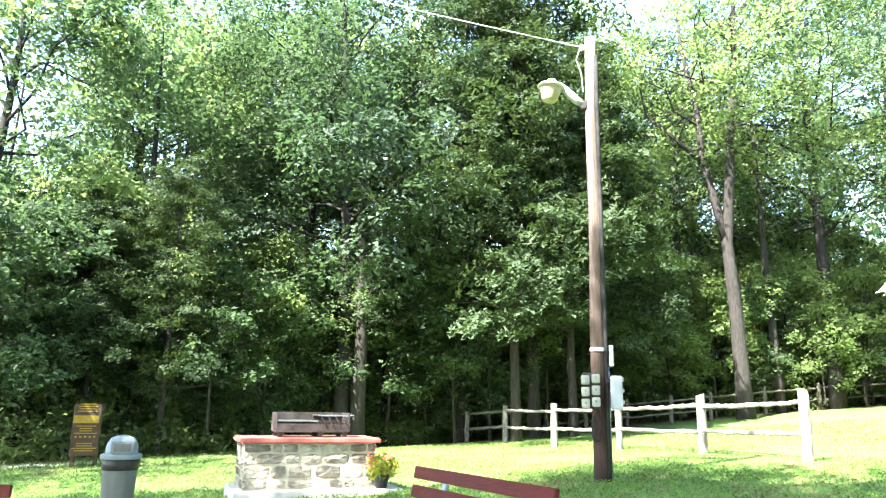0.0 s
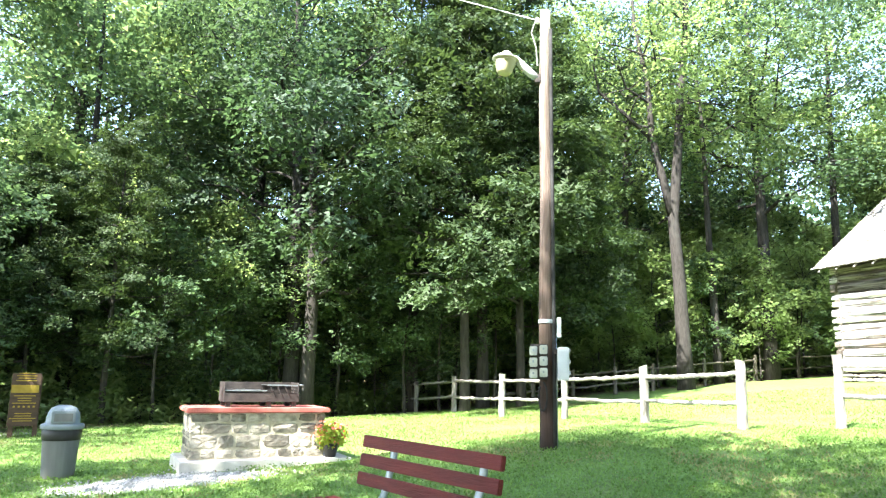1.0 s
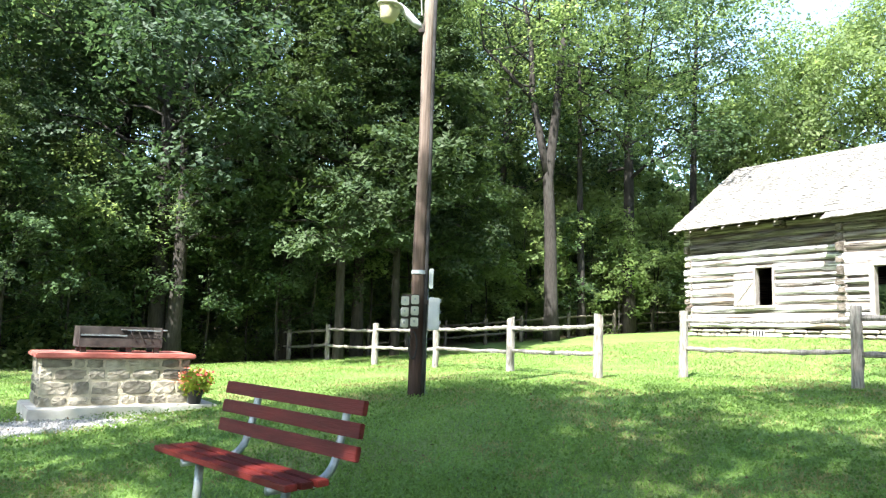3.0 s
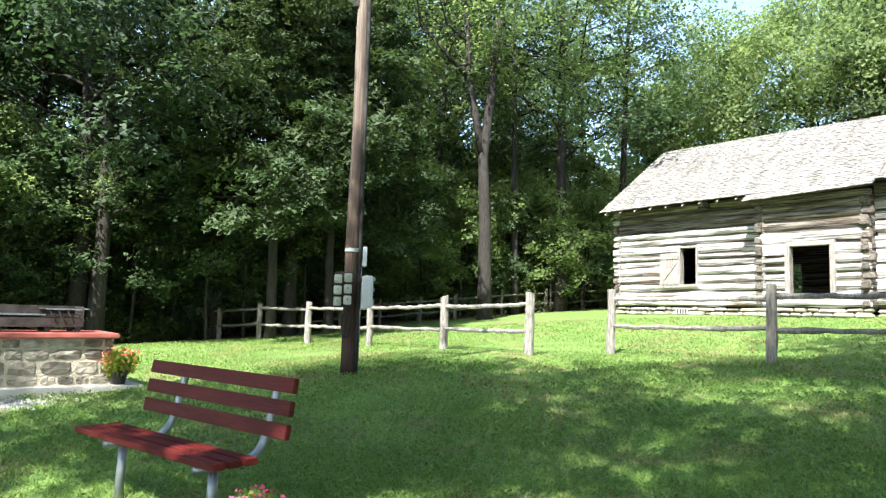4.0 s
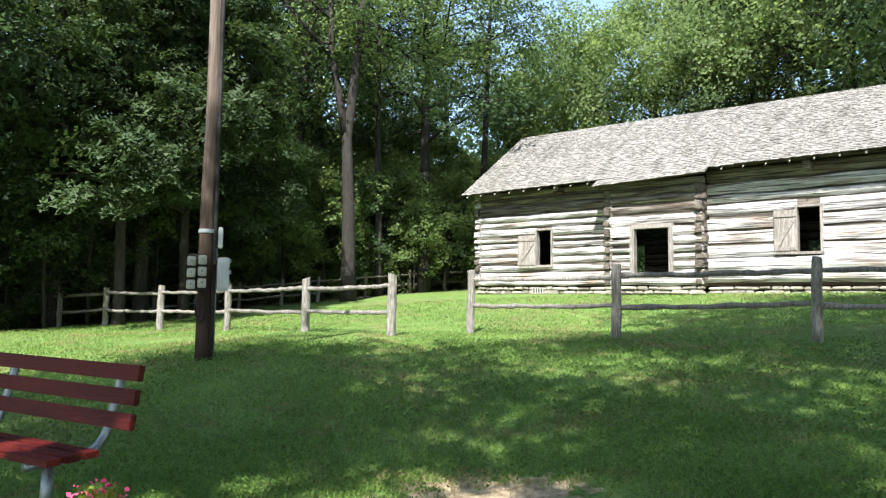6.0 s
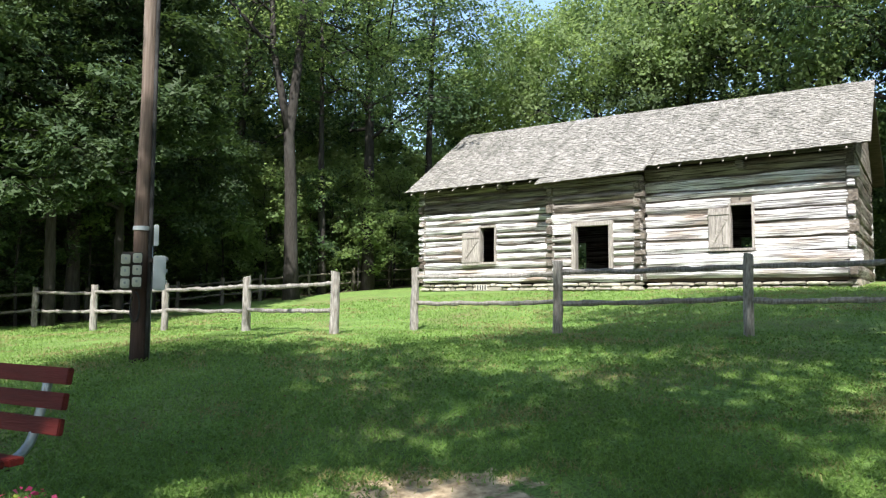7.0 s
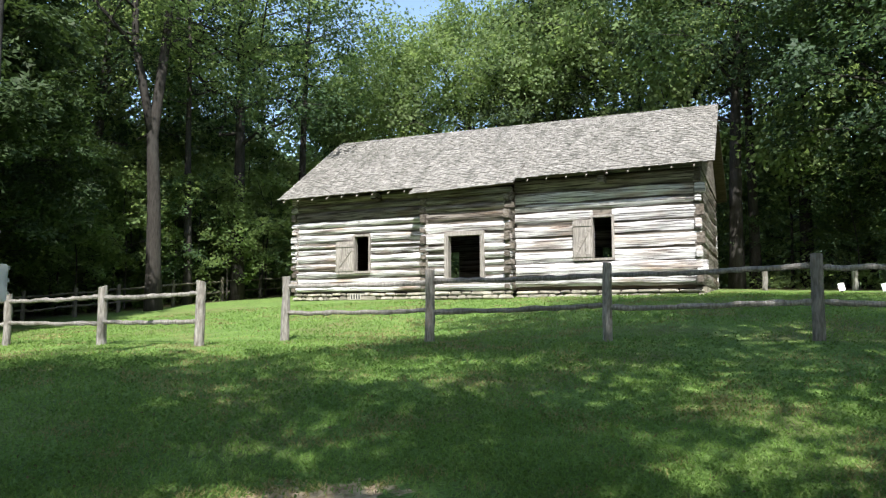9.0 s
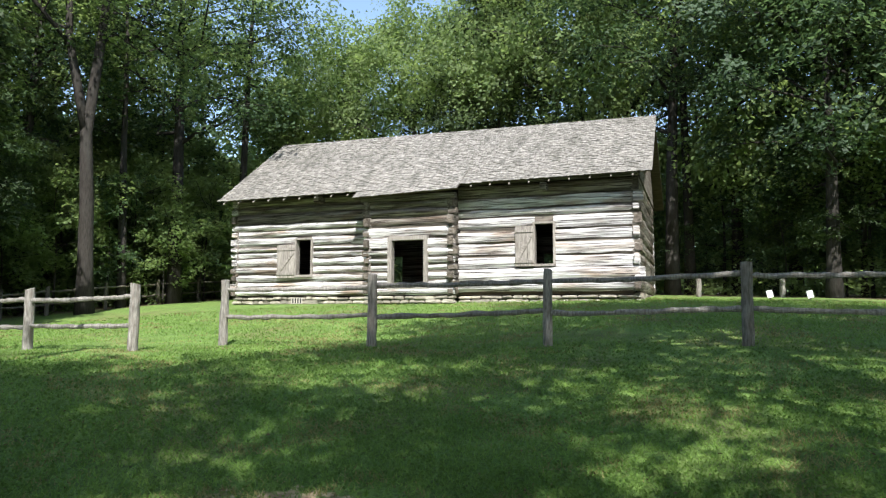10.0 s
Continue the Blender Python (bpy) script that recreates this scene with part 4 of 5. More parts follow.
def barbecue():
    x, y = polar(-15.7, 10.9)
    base = 0.39
    az = 68.0
    m = Matrix.Translation((x, y, base)) @ Matrix.Rotation(radians(90 - az), 4, "Z")
    W, D, H = 1.95, 0.85, 0.63
    bq = thing("stone_barbecue", m, "fieldstone barbecue block with a red capped top", "barbecue")
    part("core", boxed(0.014, 0.014, -0.1, W - 0.014, D - 0.014, H), M_MORTAR, bq)
    rnd = random.Random(4)

    def face(width, pm, sd):
        z = 0.0
        while z < H - 0.04:
            hh = min(rnd.uniform(0.10, 0.23), H - z)
            if H - z - hh < 0.07:
                hh = H - z
            xx = 0.0
            while xx < width - 0.02:
                w = min(rnd.uniform(0.14, 0.46), width - xx)
                if width - xx - w < 0.09:
                    w = width - xx
                ob = part("stone", stone_block(xx + 0.009, xx + w - 0.009, z + 0.008, z + hh - 0.008, 0.0, 0.05, rnd.random()), M_STONE, bq, m=pm)
                xx += w
            z += hh

    face(W, Matrix.Identity(4), 1)
    face(D, Matrix.Translation((0, D, 0)) @ Matrix.Rotation(-math.pi / 2, 4, "Z"), 2)
    face(D, Matrix.Translation((W, 0, 0)) @ Matrix.Rotation(math.pi / 2, 4, "Z"), 3)
    face(W, Matrix.Translation((W, D, 0)) @ Matrix.Rotation(math.pi, 4, "Z"), 4)
    part("cap", boxed(-0.06, -0.06, H + 0.002, W + 0.06, D + 0.06, H + 0.075, bevel=0.018), M_REDSLAB, bq, "worn red brick-coloured cap slab")
    slab = thing("concrete_slab", m @ Matrix.Translation((0, 0, -0.13)), "pale concrete slab under the stone barbecue", "slab")
    part("slab_body", boxed(-0.12, -0.27, -0.15, W + 0.36, D + 0.2, 0.125, bevel=0.015), M_CONCRETE, slab)
    # steel grill on the cap
    g = thing("steel_grill", m @ Matrix.Translation((0.47, 0.18, H + 0.076)), "sooty steel charcoal grill box on the barbecue cap", "grill")
    GW, GD = 1.1, 0.5
    for px in (0.03, 0.62, GW - 0.1):
        for py in (0.02, GD - 0.08):
            part("foot", boxed(px, py, 0, px + 0.07, py + 0.06, 0.075), M_STEEL, g)
    part("tray", boxed(0, 0, 0.075, GW, GD, 0.095), M_STEEL, g)
    for a in ((0, 0, GW, 0.012), (0, GD - 0.012, GW, GD)):
        part("wall", boxed(a[0], a[1], 0.0955, a[2], a[3], 0.2), M_STEEL, g)
    for a in (0, GW - 0.012):
        part("end_wall", boxed(a, 0.013, 0.0955, a + 0.012, GD - 0.013, 0.36), M_STEEL, g)
    part("back_wall", boxed(0.013, GD - 0.03, 0.2, GW - 0.013, GD - 0.018, 0.36), M_STEEL, g)
    for k, (a, b, z) in enumerate(((0.02, 0.62, 0.23), (0.62, 1.08, 0.31))):
        gr = part("grate", boxed(a, 0.02, z, b, 0.035, z + 0.015), M_GALV, g)
        part("rim", boxed(a, GD - 0.05, z, b, GD - 0.035, z + 0.015), M_GALV, gr)
        for i in range(14):
            xx = a + 0.02 + (b - a - 0.04) * i / 13
            part("bar", tube(bmesh.new(), [(xx, 0.03, z + 0.007), (xx, GD - 0.04, z + 0.007)], [0.006] * 2, 6), M_STEEL, gr)
    for i in range(4):
        xx = 0.66 + i * 0.11
        part("handle_rod", tube(bmesh.new(), [(xx, -0.01, 0.3), (xx + 0.03, -0.02, 0.24), (xx + 0.07, -0.012, 0.17)], [0.009] * 3, 6), M_STEEL, g)
    part("side_handle", tube(bmesh.new(), [(GW, 0.1, 0.32), (GW + 0.08, 0.1, 0.325), (GW + 0.09, 0.3, 0.325), (GW, 0.3, 0.32)], [0.01] * 4, 6), M_GALV, g)
    return m


BBQ = barbecue()


# ---- loose gravel by the slab ----
def gravel():
    g = np.random.default_rng(8)
    n = 1500
    u, v = g.normal(0, 0.5, n), g.normal(0, 0.5, n)
    c, s = math.cos(radians(20)), math.sin(radians(20))
    x, y = -3.0 + 1.4 * u * c - 0.6 * v * s, 9.65 + 1.4 * u * s + 0.6 * v * c
    z = heights(np.stack([x, y], 1))
    V, F = [], []
    for i in range(n):
        r = g.uniform(0.008, 0.028, 3)
        o = len(V)
        V += [(x[i] + r[0], y[i], z[i]), (x[i], y[i] + r[1], z[i]), (x[i] - r[0], y[i], z[i]), (x[i], y[i] - r[1], z[i]), (x[i] + r[0] * 0.2, y[i], z[i] + r[2])]
        F += [(o, o + 1, o + 4), (o + 1, o + 2, o + 4), (o + 2, o + 3, o + 4), (o + 3, o, o + 4)]
    tagged(new("gravel", mesh_from("gravel", V, F, M_GRAVEL)), "loose pale gravel beside the concrete slab", "gravel", kind="stuff")


gravel()


# ---- litter bin ----
def litter_bin():
    x, y = polar(-23.95, 11.5)
    b = thing("litter_bin", Matrix.Translation((x, y, h(x, y) - 0.005)) @ Matrix.Rotation(radians(24), 4, "Z"), "grey plastic litter bin with a domed blue-grey lid", "bin")
    bm = lathe(bmesh.new(), [(0.195, 0), (0.203, 0.01), (0.208, 0.08), (0.238, 0.60), (0.24, 0.64)], 32)
    part("body", bm, M_GREYPLASTIC, b, smooth=True)
    part("liner", lathe(bmesh.new(), [(0.236, 0.50), (0.246, 0.51), (0.253, 0.655), (0.245, 0.66)], 32), M_BLACK, b, "black bag edge folded over the rim", smooth=True)
    lid = part("lid", lathe(bmesh.new(), [(0.265, 0.645), (0.275, 0.655), (0.275, 0.70), (0.262, 0.715), (0.215, 0.72), (0.212, 0.80), (0.195, 0.87), (0.155, 0.93), (0.09, 0.962), (0.02, 0.97)], 36), M_LID, b, smooth=True)
    flap = part("flap", boxed(-0.125, -0.237, 0.745, 0.125, -0.16, 0.875, bevel=0.012), M_GREYPLASTIC, lid, "darker push flap in the lid")
    part("flap_frame", boxed(-0.145, -0.228, 0.73, 0.145, -0.15, 0.895, bevel=0.012), M_LID, lid)
    return b


litter_bin()


# ---- brown notice board by the wood ----
def notice_board():
    x, y = polar(-26.3, 17.6)
    s = thing("park_sign", Matrix.Translation((x, y, h(x, y))) @ Matrix.Rotation(radians(26), 4, "Z"), "dark brown wooden park notice board with yellow lettering", "sign")
    z0, z1, w = 0.22, 1.30, 0.27
    for px in (-0.24, 0.20):
        part("post", boxed(px, 0.012, -0.3, px + 0.09, 0.1, z1 - 0.05, bevel=0.006), M_SIGNBROWN, s)
    board = part("board", boxed(-w, -0.03, z0, w, 0.01, z1, bevel=0.008), M_SIGNBROWN, s)
    rnd = random.Random(3)
    part("notice", boxed(-0.26, -0.036, 0.90, 0.24, -0.031, 1.06), M_YELLOW, board, "bright yellow painted panel")
    for z, rows in ((1.29, 4), (0.83, 4), (0.47, 4)):
        for k in range(rows):
            ln = rnd.uniform(0.12, 0.24)
            part("lettering_bar", boxed(-ln, -0.035, z - k * 0.05, ln, -0.031, z - k * 0.05 + 0.018), M_YELLOW, board)
    for k in range(5):
        part("lettering_bar", boxed(-0.2 + k * 0.09, -0.035, 0.60, -0.16 + k * 0.09, -0.031, 0.635), M_YELLOW, board)
    return s


notice_board()


# ---- flower pots ----
def leaves_mesh(name, centres, sizes, normals_up, rnd_seed, material, width=0.72, fold=0.12, outward=None, corners=4):
    """Many leaves, one island each: folded kites, or plain wedges with three corners. outward: the way each leaf faces, roughly."""
    g = np.random.default_rng(rnd_seed)
    n = len(centres)
    c = np.asarray(centres, float)
    up = np.c_[g.normal(0, 1, (n, 2)) * (1 - normals_up), np.full(n, 0.35 + normals_up) * np.where(g.random(n) < 0.97, 1, -1)] + g.normal(0, 0.35, (n, 3))
    if outward is not None:
        up = outward + g.normal(0, 0.34, (n, 3))
    up /= np.linalg.norm(up, axis=1)[:, None]
    t = np.cross(up, g.normal(0, 1, (n, 3)))
    t /= np.linalg.norm(t, axis=1)[:, None]
    s = np.cross(up, t)
    L = np.asarray(sizes, float)[:, None]
    k = corners
    if k == 4:
        v = [c - t * L * 0.5, c + s * L * width * 0.5 + up * L * fold, c + t * L * 0.5 - up * L * fold * 0.5, c - s * L * width * 0.5 + up * L * fold]
    else:
        v = [c - t * L * 0.5, c + t * L * 0.3 + s * L * width * 0.6, c + t * L * 0.4 - s * L * width * 0.6]
    v = np.stack(v, 1).reshape(-1, 3)
    me = bpy.data.meshes.new(name)
    me.vertices.add(k * n)
    me.vertices.foreach_set("co", v.astype(np.float32).ravel())
    me.loops.add(k * n)
    me.loops.foreach_set("vertex_index", np.arange(k * n, dtype=np.int32))
    me.polygons.add(n)
    me.polygons.foreach_set("loop_start", np.arange(0, k * n, k, dtype=np.int32))
    me.materials.append(material)
    me.update(calc_edges=True)
    return me


def flower_pot(x, y, z, label, size, petals, seed, pot=True):
    p = thing("flower_pot", Matrix.Translation((x, y, z)), label, "potted plant")
    g = np.random.default_rng(seed)
    R = 0.115 * size
    part("pot", lathe(bmesh.new(), [(R * 0.72, 0), (R * 0.75, 0.01), (R, 0.17 * size), (R * 1.06, 0.175 * size), (R * 1.06, 0.2 * size), (R * 0.9, 0.2 * size)], 20), M_BLACK, p, "black plastic pot", smooth=True)
    n = 420

    def blob(k, r, zc, zr):
        d = g.normal(0, 1, (k, 3))
        d /= np.linalg.norm(d, axis=1)[:, None]
        return d * np.array([r, r, zr]) * g.uniform(0.45, 1, (k, 1)) + (0, 0, zc)

    f = new("foliage", leaves_mesh("foliage", blob(n, 0.26 * size, 0.30 * size, 0.21 * size), g.uniform(0.05, 0.1, n) * size, 0.3, seed, M_LIME))
    f.parent = p
    k = 150
    q = blob(k, 0.30 * size, 0.35 * size, 0.23 * size)
    b = new("blossoms", leaves_mesh("blossoms", q, g.uniform(0.035, 0.07, k) * size, 0.5, seed + 1, petals, width=0.8))
    b.parent = p
    stems = bmesh.new()
    for i in range(12):
        a = i * 2.4
        tube(stems, [(0.02 * math.cos(a), 0.02 * math.sin(a), 0.15 * size), (0.16 * size * math.cos(a), 0.16 * size * math.sin(a), 0.42 * size)], [0.006, 0.004], 5)
    part("stems", stems, M_LIME, p)
    return p


fp = BBQ @ Vector((2.02, -0.08, -0.005))
flower_pot(fp.x, fp.y, fp.z, "black pot of lime-leaved plants with coral flowers beside the barbecue", 0.98, M_PETAL, 21)
flower_pot(0.36, 4.5, h(0.36, 4.5) - 0.02, "low pot of pink flowers on the grass by the bench", 0.66, M_PETAL2, 33)


# ---- small markers on the far lawn ----
for az, d in ((73.1, 24.5), (75.7, 25.0)):
    x, y = polar(az, d)
    s = thing("marker_plaque", Matrix.Translation((x, y, h(x, y) - 0.01)) @ Matrix.Rotation(radians(-az), 4, "Z"), "small white tilted marker plaque on a short stake in the lawn", "marker", "marker plaques")
    part("stake", boxed(-0.03, 0.0, -0.2, 0.03, 0.05, 0.18), M_STEEL, s)
    part("plate", boxed(-0.085, -0.02, -0.1, 0.085, 0.0, 0.16, bevel=0.006), M_WHITE, s, m=Matrix.Translation((0, -0.02, 0.14)) @ Matrix.Rotation(radians(-12), 4, "Y") @ Matrix.Rotation(radians(-25), 4, "X"))
for az, d, t in ((68.2, 27.0, 0.75), (73.9, 27.0, 0.8)):
    x, y = polar(az, d)
    s = thing("wooden_post", Matrix.Translation((x, y, h(x, y))), "short grey wooden post at the wood's edge", "post", "posts at the wood's edge")
    part("shaft", post_mesh(t, 0.1, int(az)), M_FENCE, s)


# ---- trees ----
def tree(seed, height, trunk_r, crown_base, crown_r, n_leaves, leaf, leaf_material, lean=(0.0, 0.0), limbs=20, droop=0.0, trunk_pts=None, forks=(), name="tree", flat=0.55, clump=(0.75, 1.45), subs=4, sprays=7, density=1.4, puff=0.09, firm=0.22):
    """Builds a tree at the origin. Returns its Empty, with a trunk (limbs and all) and a crown of separate leaves."""
    rnd = random.Random(seed)
    g = np.random.default_rng(seed)
    ob = new(name)
    bm = bmesh.new()
    if trunk_pts is None:
        n = 9
        trunk_pts = []
        for i in range(n + 1):
            t = i / n
            trunk_pts.append((lean[0] * t * t + 0.25 * noise.noise(Vector((seed, t * 2, 0))) * t * 2, lean[1] * t * t + 0.25 * noise.noise(Vector((t * 2, seed, 3))) * t * 2, -0.3 + (height * 0.93 + 0.3) * t))
    P = [Vector(p) for p in trunk_pts]
    k = len(P) - 1
    if not droop and not forks:
        P = [Vector((p.x, p.y, p.z * 0.9)) for p in P]
    radii = [trunk_r * (1.25 if i == 0 else 1.0) * (1 - 0.88 * (i / k) ** 1.15) for i in range(k + 1)]
    tube(bm, P, radii, 9)
    axes = [(P, radii)]
    for fork in forks:
        fp = [Vector(p) for p in fork[0]]
        fr = [fork[1] * (1 - 0.8 * i / (len(fp) - 1)) for i in range(len(fp))]
        tube(bm, fp, fr, 8)
        axes.append((fp, fr))
    pads = []
    for j in range(limbs):
        Q, rr = axes[j % len(axes)] if len(axes) > 1 else axes[0]
        u = (j + 0.5) / limbs
        z = crown_base + (height * (0.94 if droop else 0.8) - crown_base) * u ** 0.9
        # point on the axis at that height
        i = 0
        while i < len(Q) - 2 and Q[i + 1].z < z:
            i += 1
        a, b = Q[i], Q[i + 1]
        f = min(1, max(0, (z - a.z) / max(b.z - a.z, 1e-3)))
        st = a.lerp(b, f)
        r0 = (rr[i] * (1 - f) + rr[i + 1] * f) * 0.45
        prof = (1 - (2 * u - 0.75) ** 2 * 0.55) if not droop else (1.05 - u) ** 0.7
        ln = crown_r * max(0.25, prof) * rnd.uniform(0.75, 1.1)
        az = j * 2.39996 + rnd.uniform(-0.4, 0.4)
        rise = (0.3 + 0.75 * u - droop) * rnd.uniform(0.6, 1.3)
        pts = []
        for q in range(5):
            s = q / 4
            pts.append(st + Vector((math.cos(az) * ln * s, math.sin(az) * ln * s, ln * (rise * s - 0.12 * s * s))) + Vector((rnd.uniform(-1, 1), rnd.uniform(-1, 1), rnd.uniform(-1, 1))) * 0.09 * ln * (s > 0))
        tube(bm, pts, [max(0.012, r0 * (1 - 0.85 * s / 4)) for s in range(5)], 5, cap=False)
        for q in range(subs):
            s = 0.35 + 0.65 * (q + rnd.random()) / subs
            i2 = min(3, int(s * 4))
            p = pts[i2].lerp(pts[i2 + 1], s * 4 - i2)
            a2 = az + rnd.uniform(-1.3, 1.3)
            l2 = ln * rnd.uniform(0.18, 0.42)
            e = p + Vector((math.cos(a2) * l2, math.sin(a2) * l2, l2 * rnd.uniform(-0.25, 0.55)))
            tube(bm, [p, e], [max(0.008, r0 * 0.3), 0.006], 4, cap=False)
            pads.append((e, rnd.uniform(*clump) * (0.8 + 0.12 * ln)))
        pads.append((pts[-1], rnd.uniform(*clump)))
    for p in axes:
        pads.append((p[0][-1], clump[1]))
    part("trunk", bm, M_BARK, ob, smooth=True)
    n_leaves = int(n_leaves * density)
    # each clump is made of several flat sprays of leaves with gaps between them
    per = 3 if droop else sprays
    C = np.repeat(np.array([tuple(p) for p, _ in pads]), per, 0)
    R = np.repeat(np.array([r for _, r in pads]), per)
    d = g.normal(0, 1, (len(C), 3))
    d /= np.linalg.norm(d, axis=1)[:, None]
    S = C + d * (R * g.uniform(0.3, 1.0, len(C)))[:, None] * np.array([1, 1, flat + 0.25])
    tilt = g.normal(0, 0.3, (len(C), 2)) + d[:, :2] * 0.25
    SR = R * g.uniform(0.3, 0.62, len(C))
    idx = g.choice(len(C), n_leaves, p=SR ** 2 / (SR ** 2).sum())
    a, q = g.uniform(0, math.tau, n_leaves), np.sqrt(g.random(n_leaves))
    lx, ly = np.cos(a) * q * SR[idx], np.sin(a) * q * SR[idx]
    lz = -(lx * tilt[idx, 0] + ly * tilt[idx, 1]) + g.normal(0, puff, n_leaves) * SR[idx] / 0.5 - 0.3 * (q * SR[idx]) ** 2
    face = np.c_[tilt[idx] * 0.8 + d[idx, :2] * firm, 0.8 - firm * 0.5 * (1 - d[idx, 2])]
    crown = new("crown", leaves_mesh("crown", S[idx] + np.c_[lx, ly, lz], g.uniform(0.65, 1.3, n_leaves) * leaf * 0.82, 0.35, seed, leaf_material, outward=face, width=0.4 if droop else 0.66, corners=3))
    crown.parent = ob
    return ob


def put(ob, x, y, turn=0.0, s=1.0, sz=None):
    ob.matrix_world = Matrix.Translation((x, y, h(x, y))) @ Matrix.Rotation(radians(turn), 4, "Z") @ Matrix.Diagonal((s, s, sz or s, 1))
    return ob


WOOD = "trees of the surrounding wood"
# the twin-stemmed tree with a sweeping branch, by the far fence
x, y = polar(22.0, 28)
ca, sa = math.cos(radians(22)), math.sin(radians(22))


def side(u, v, z):
    """u to the side as seen from the lawn, v further off."""
    return (u * ca + v * sa, -u * sa + v * ca, z)


big = tree(5, 20.5, 0.29, 9.5, 5.0, 10500, 0.19, M_MAPLE, limbs=22, clump=(0.7, 1.3),
           trunk_pts=[side(0, 0, -0.3), side(-0.05, 0, 1.5), side(-0.12, 0, 4), side(-0.25, 0, 6.4), side(0.0, 0, 9), side(0.2, 0.1, 11.5), side(0.45, 0.2, 14), side(0.6, 0, 17), side(0.7, 0, 19)],
           forks=[([side(-0.25, 0, 6.4), side(-0.55, 0, 7.8), side(-0.95, 0.1, 9.8), side(-1.05, 0.1, 12), side(-1.5, 0, 14.5), side(-1.6, 0, 17)], 0.19),
                  ([side(-0.95, 0.1, 9.6), side(-1.9, -0.3, 10.6), side(-2.9, -0.4, 11.6), side(-3.1, -0.5, 12.8), side(-2.8, -0.5, 13.8), side(-3.3, -0.5, 15)], 0.085)])
tagged(put(big, x, y), "tall twin-stemmed hardwood with grey bark and a sweeping branch", "tree", WOOD)

# prototypes: each stands at its first place, and is copied to the rest
protos = {
    "oak": tree(11, 21, 0.27, 3.6, 5.4, 13000, 0.22, M_OAK, limbs=26),
    "maple": tree(12, 19, 0.22, 5.0, 5.0, 12500, 0.225, M_MAPLE, limbs=24),
    "silver": tree(13, 14, 0.26, 3.4, 4.3, 11000, 0.225, M_SILVER, limbs=20, clump=(0.7, 1.3)),
    "tall": tree(14, 23, 0.23, 10.0, 4.6, 10000, 0.225, M_MAPLE, lean=(0.9, 0.3), limbs=20),
    "dark": tree(15, 22, 0.30, 6.5, 5.4, 12500, 0.22, M_DEEP, lean=(-0.7, 0.4), limbs=24),
    "sapling": tree(16, 7.5, 0.06, 1.2, 2.0, 3000, 0.185, M_OAK, limbs=16, clump=(0.4, 0.75)),
    "light_sapling": tree(17, 6.5, 0.055, 1.0, 2.1, 3000, 0.185, M_MAPLE, limbs=15, clump=(0.4, 0.75)),
    "far_oak": tree(21, 21, 0.27, 4.0, 5.8, 13500, 0.255, M_PALE, limbs=24, clump=(0.95, 1.7), sprays=5, density=1.75, puff=0.2, firm=0.6),
    "far_maple": tree(22, 20, 0.24, 4.0, 5.6, 13500, 0.255, M_PALE, limbs=22, clump=(0.95, 1.7), sprays=5, density=1.75, puff=0.2, firm=0.6),
    "shade_oak": tree(23, 19, 0.3, 5.5, 5.2, 5000, 0.32, M_OAK, limbs=16, subs=4, clump=(0.75, 1.4), sprays=5, density=1.05),
    "understorey": tree(24, 10.5, 0.09, 1.3, 3.3, 7000, 0.2, M_MAPLE, limbs=26, clump=(0.5, 0.95), flat=0.45, density=1.3),
    "canopy_oak": tree(25, 19.5, 0.3, 9.0, 5.6, 15000, 0.27, M_OAK, limbs=20, clump=(0.9, 1.5), density=1.3),
    "cedar": tree(18, 13, 0.15, 2.7, 3.5, 19000, 0.2, M_CEDAR, limbs=40, droop=0.22, flat=0.5, clump=(0.55, 0.95), density=1.7),
}
LABELS = {
    "canopy_oak": "tall oak with a high dense crown that shades the lawn",
    "understorey": "slender light green understorey tree with leaves down to the ground",
    "far_oak": "broad-crowned green oak behind the clearing", "far_maple": "broad-crowned light green maple behind the clearing", "shade_oak": "open-crowned oak that shades the lawn",
    "oak": "tall leafy oak with dark green crown at the wood's edge", "maple": "tall bright green maple in the wood", "silver": "broad tree with pale grey-green leaves over a dark trunk",
    "tall": "tall slender hardwood with a bare trunk and high crown", "dark": "tall dark-trunked oak deep in the wood", "sapling": "dark green understorey sapling among the trees",
    "light_sapling": "light green understorey sapling among the trees", "cedar": "red cedar with feathery dark green boughs by the fence",
}
# kind, bearing, distance, turn, scale
NORTH_EDGE = [
    ("silver", -7.2, 23.2, 0, 1.0), ("dark", -8.35, 23.5, 40, 0.9), ("cedar", 5.2, 22.9, 100, 1.08), ("cedar", 6.6, 25.2, 120, 1.45), ("cedar", 9.6, 24.0, 90, 1.05), ("cedar", 1.0, 26.0, 200, 1.4),
    ("oak", -16.9, 29.5, 20, 1.0), ("tall", -15.7, 31.5, 70, 0.95), ("oak", -25.0, 28.0, 250, 0.95), ("oak", -34.0, 25.5, 150, 0.95), ("maple", -21.0, 31.0, 300, 0.95), ("oak", -11.5, 28.5, 130, 1.0),
]
NORTH_WOOD = [
    ("cedar", -21.5, 20.8, 30, 0.62), ("cedar", -26.5, 21.5, 200, 0.55), ("dark", 9.0, 36, 160, 0.95), ("far_oak", -2.0, 34, 60, 1.0), ("far_oak", -22.0, 35, 240, 1.0), ("sapling", 0.5, 24.5, 10, 0.95),
    ("sapling", 3.2, 25.0, 50, 0.9), ("light_sapling", 7.6, 26.0, 90, 0.95), ("sapling", -14.2, 23.0, 300, 0.8), ("maple", -85, 20, 160, 1.0),
]
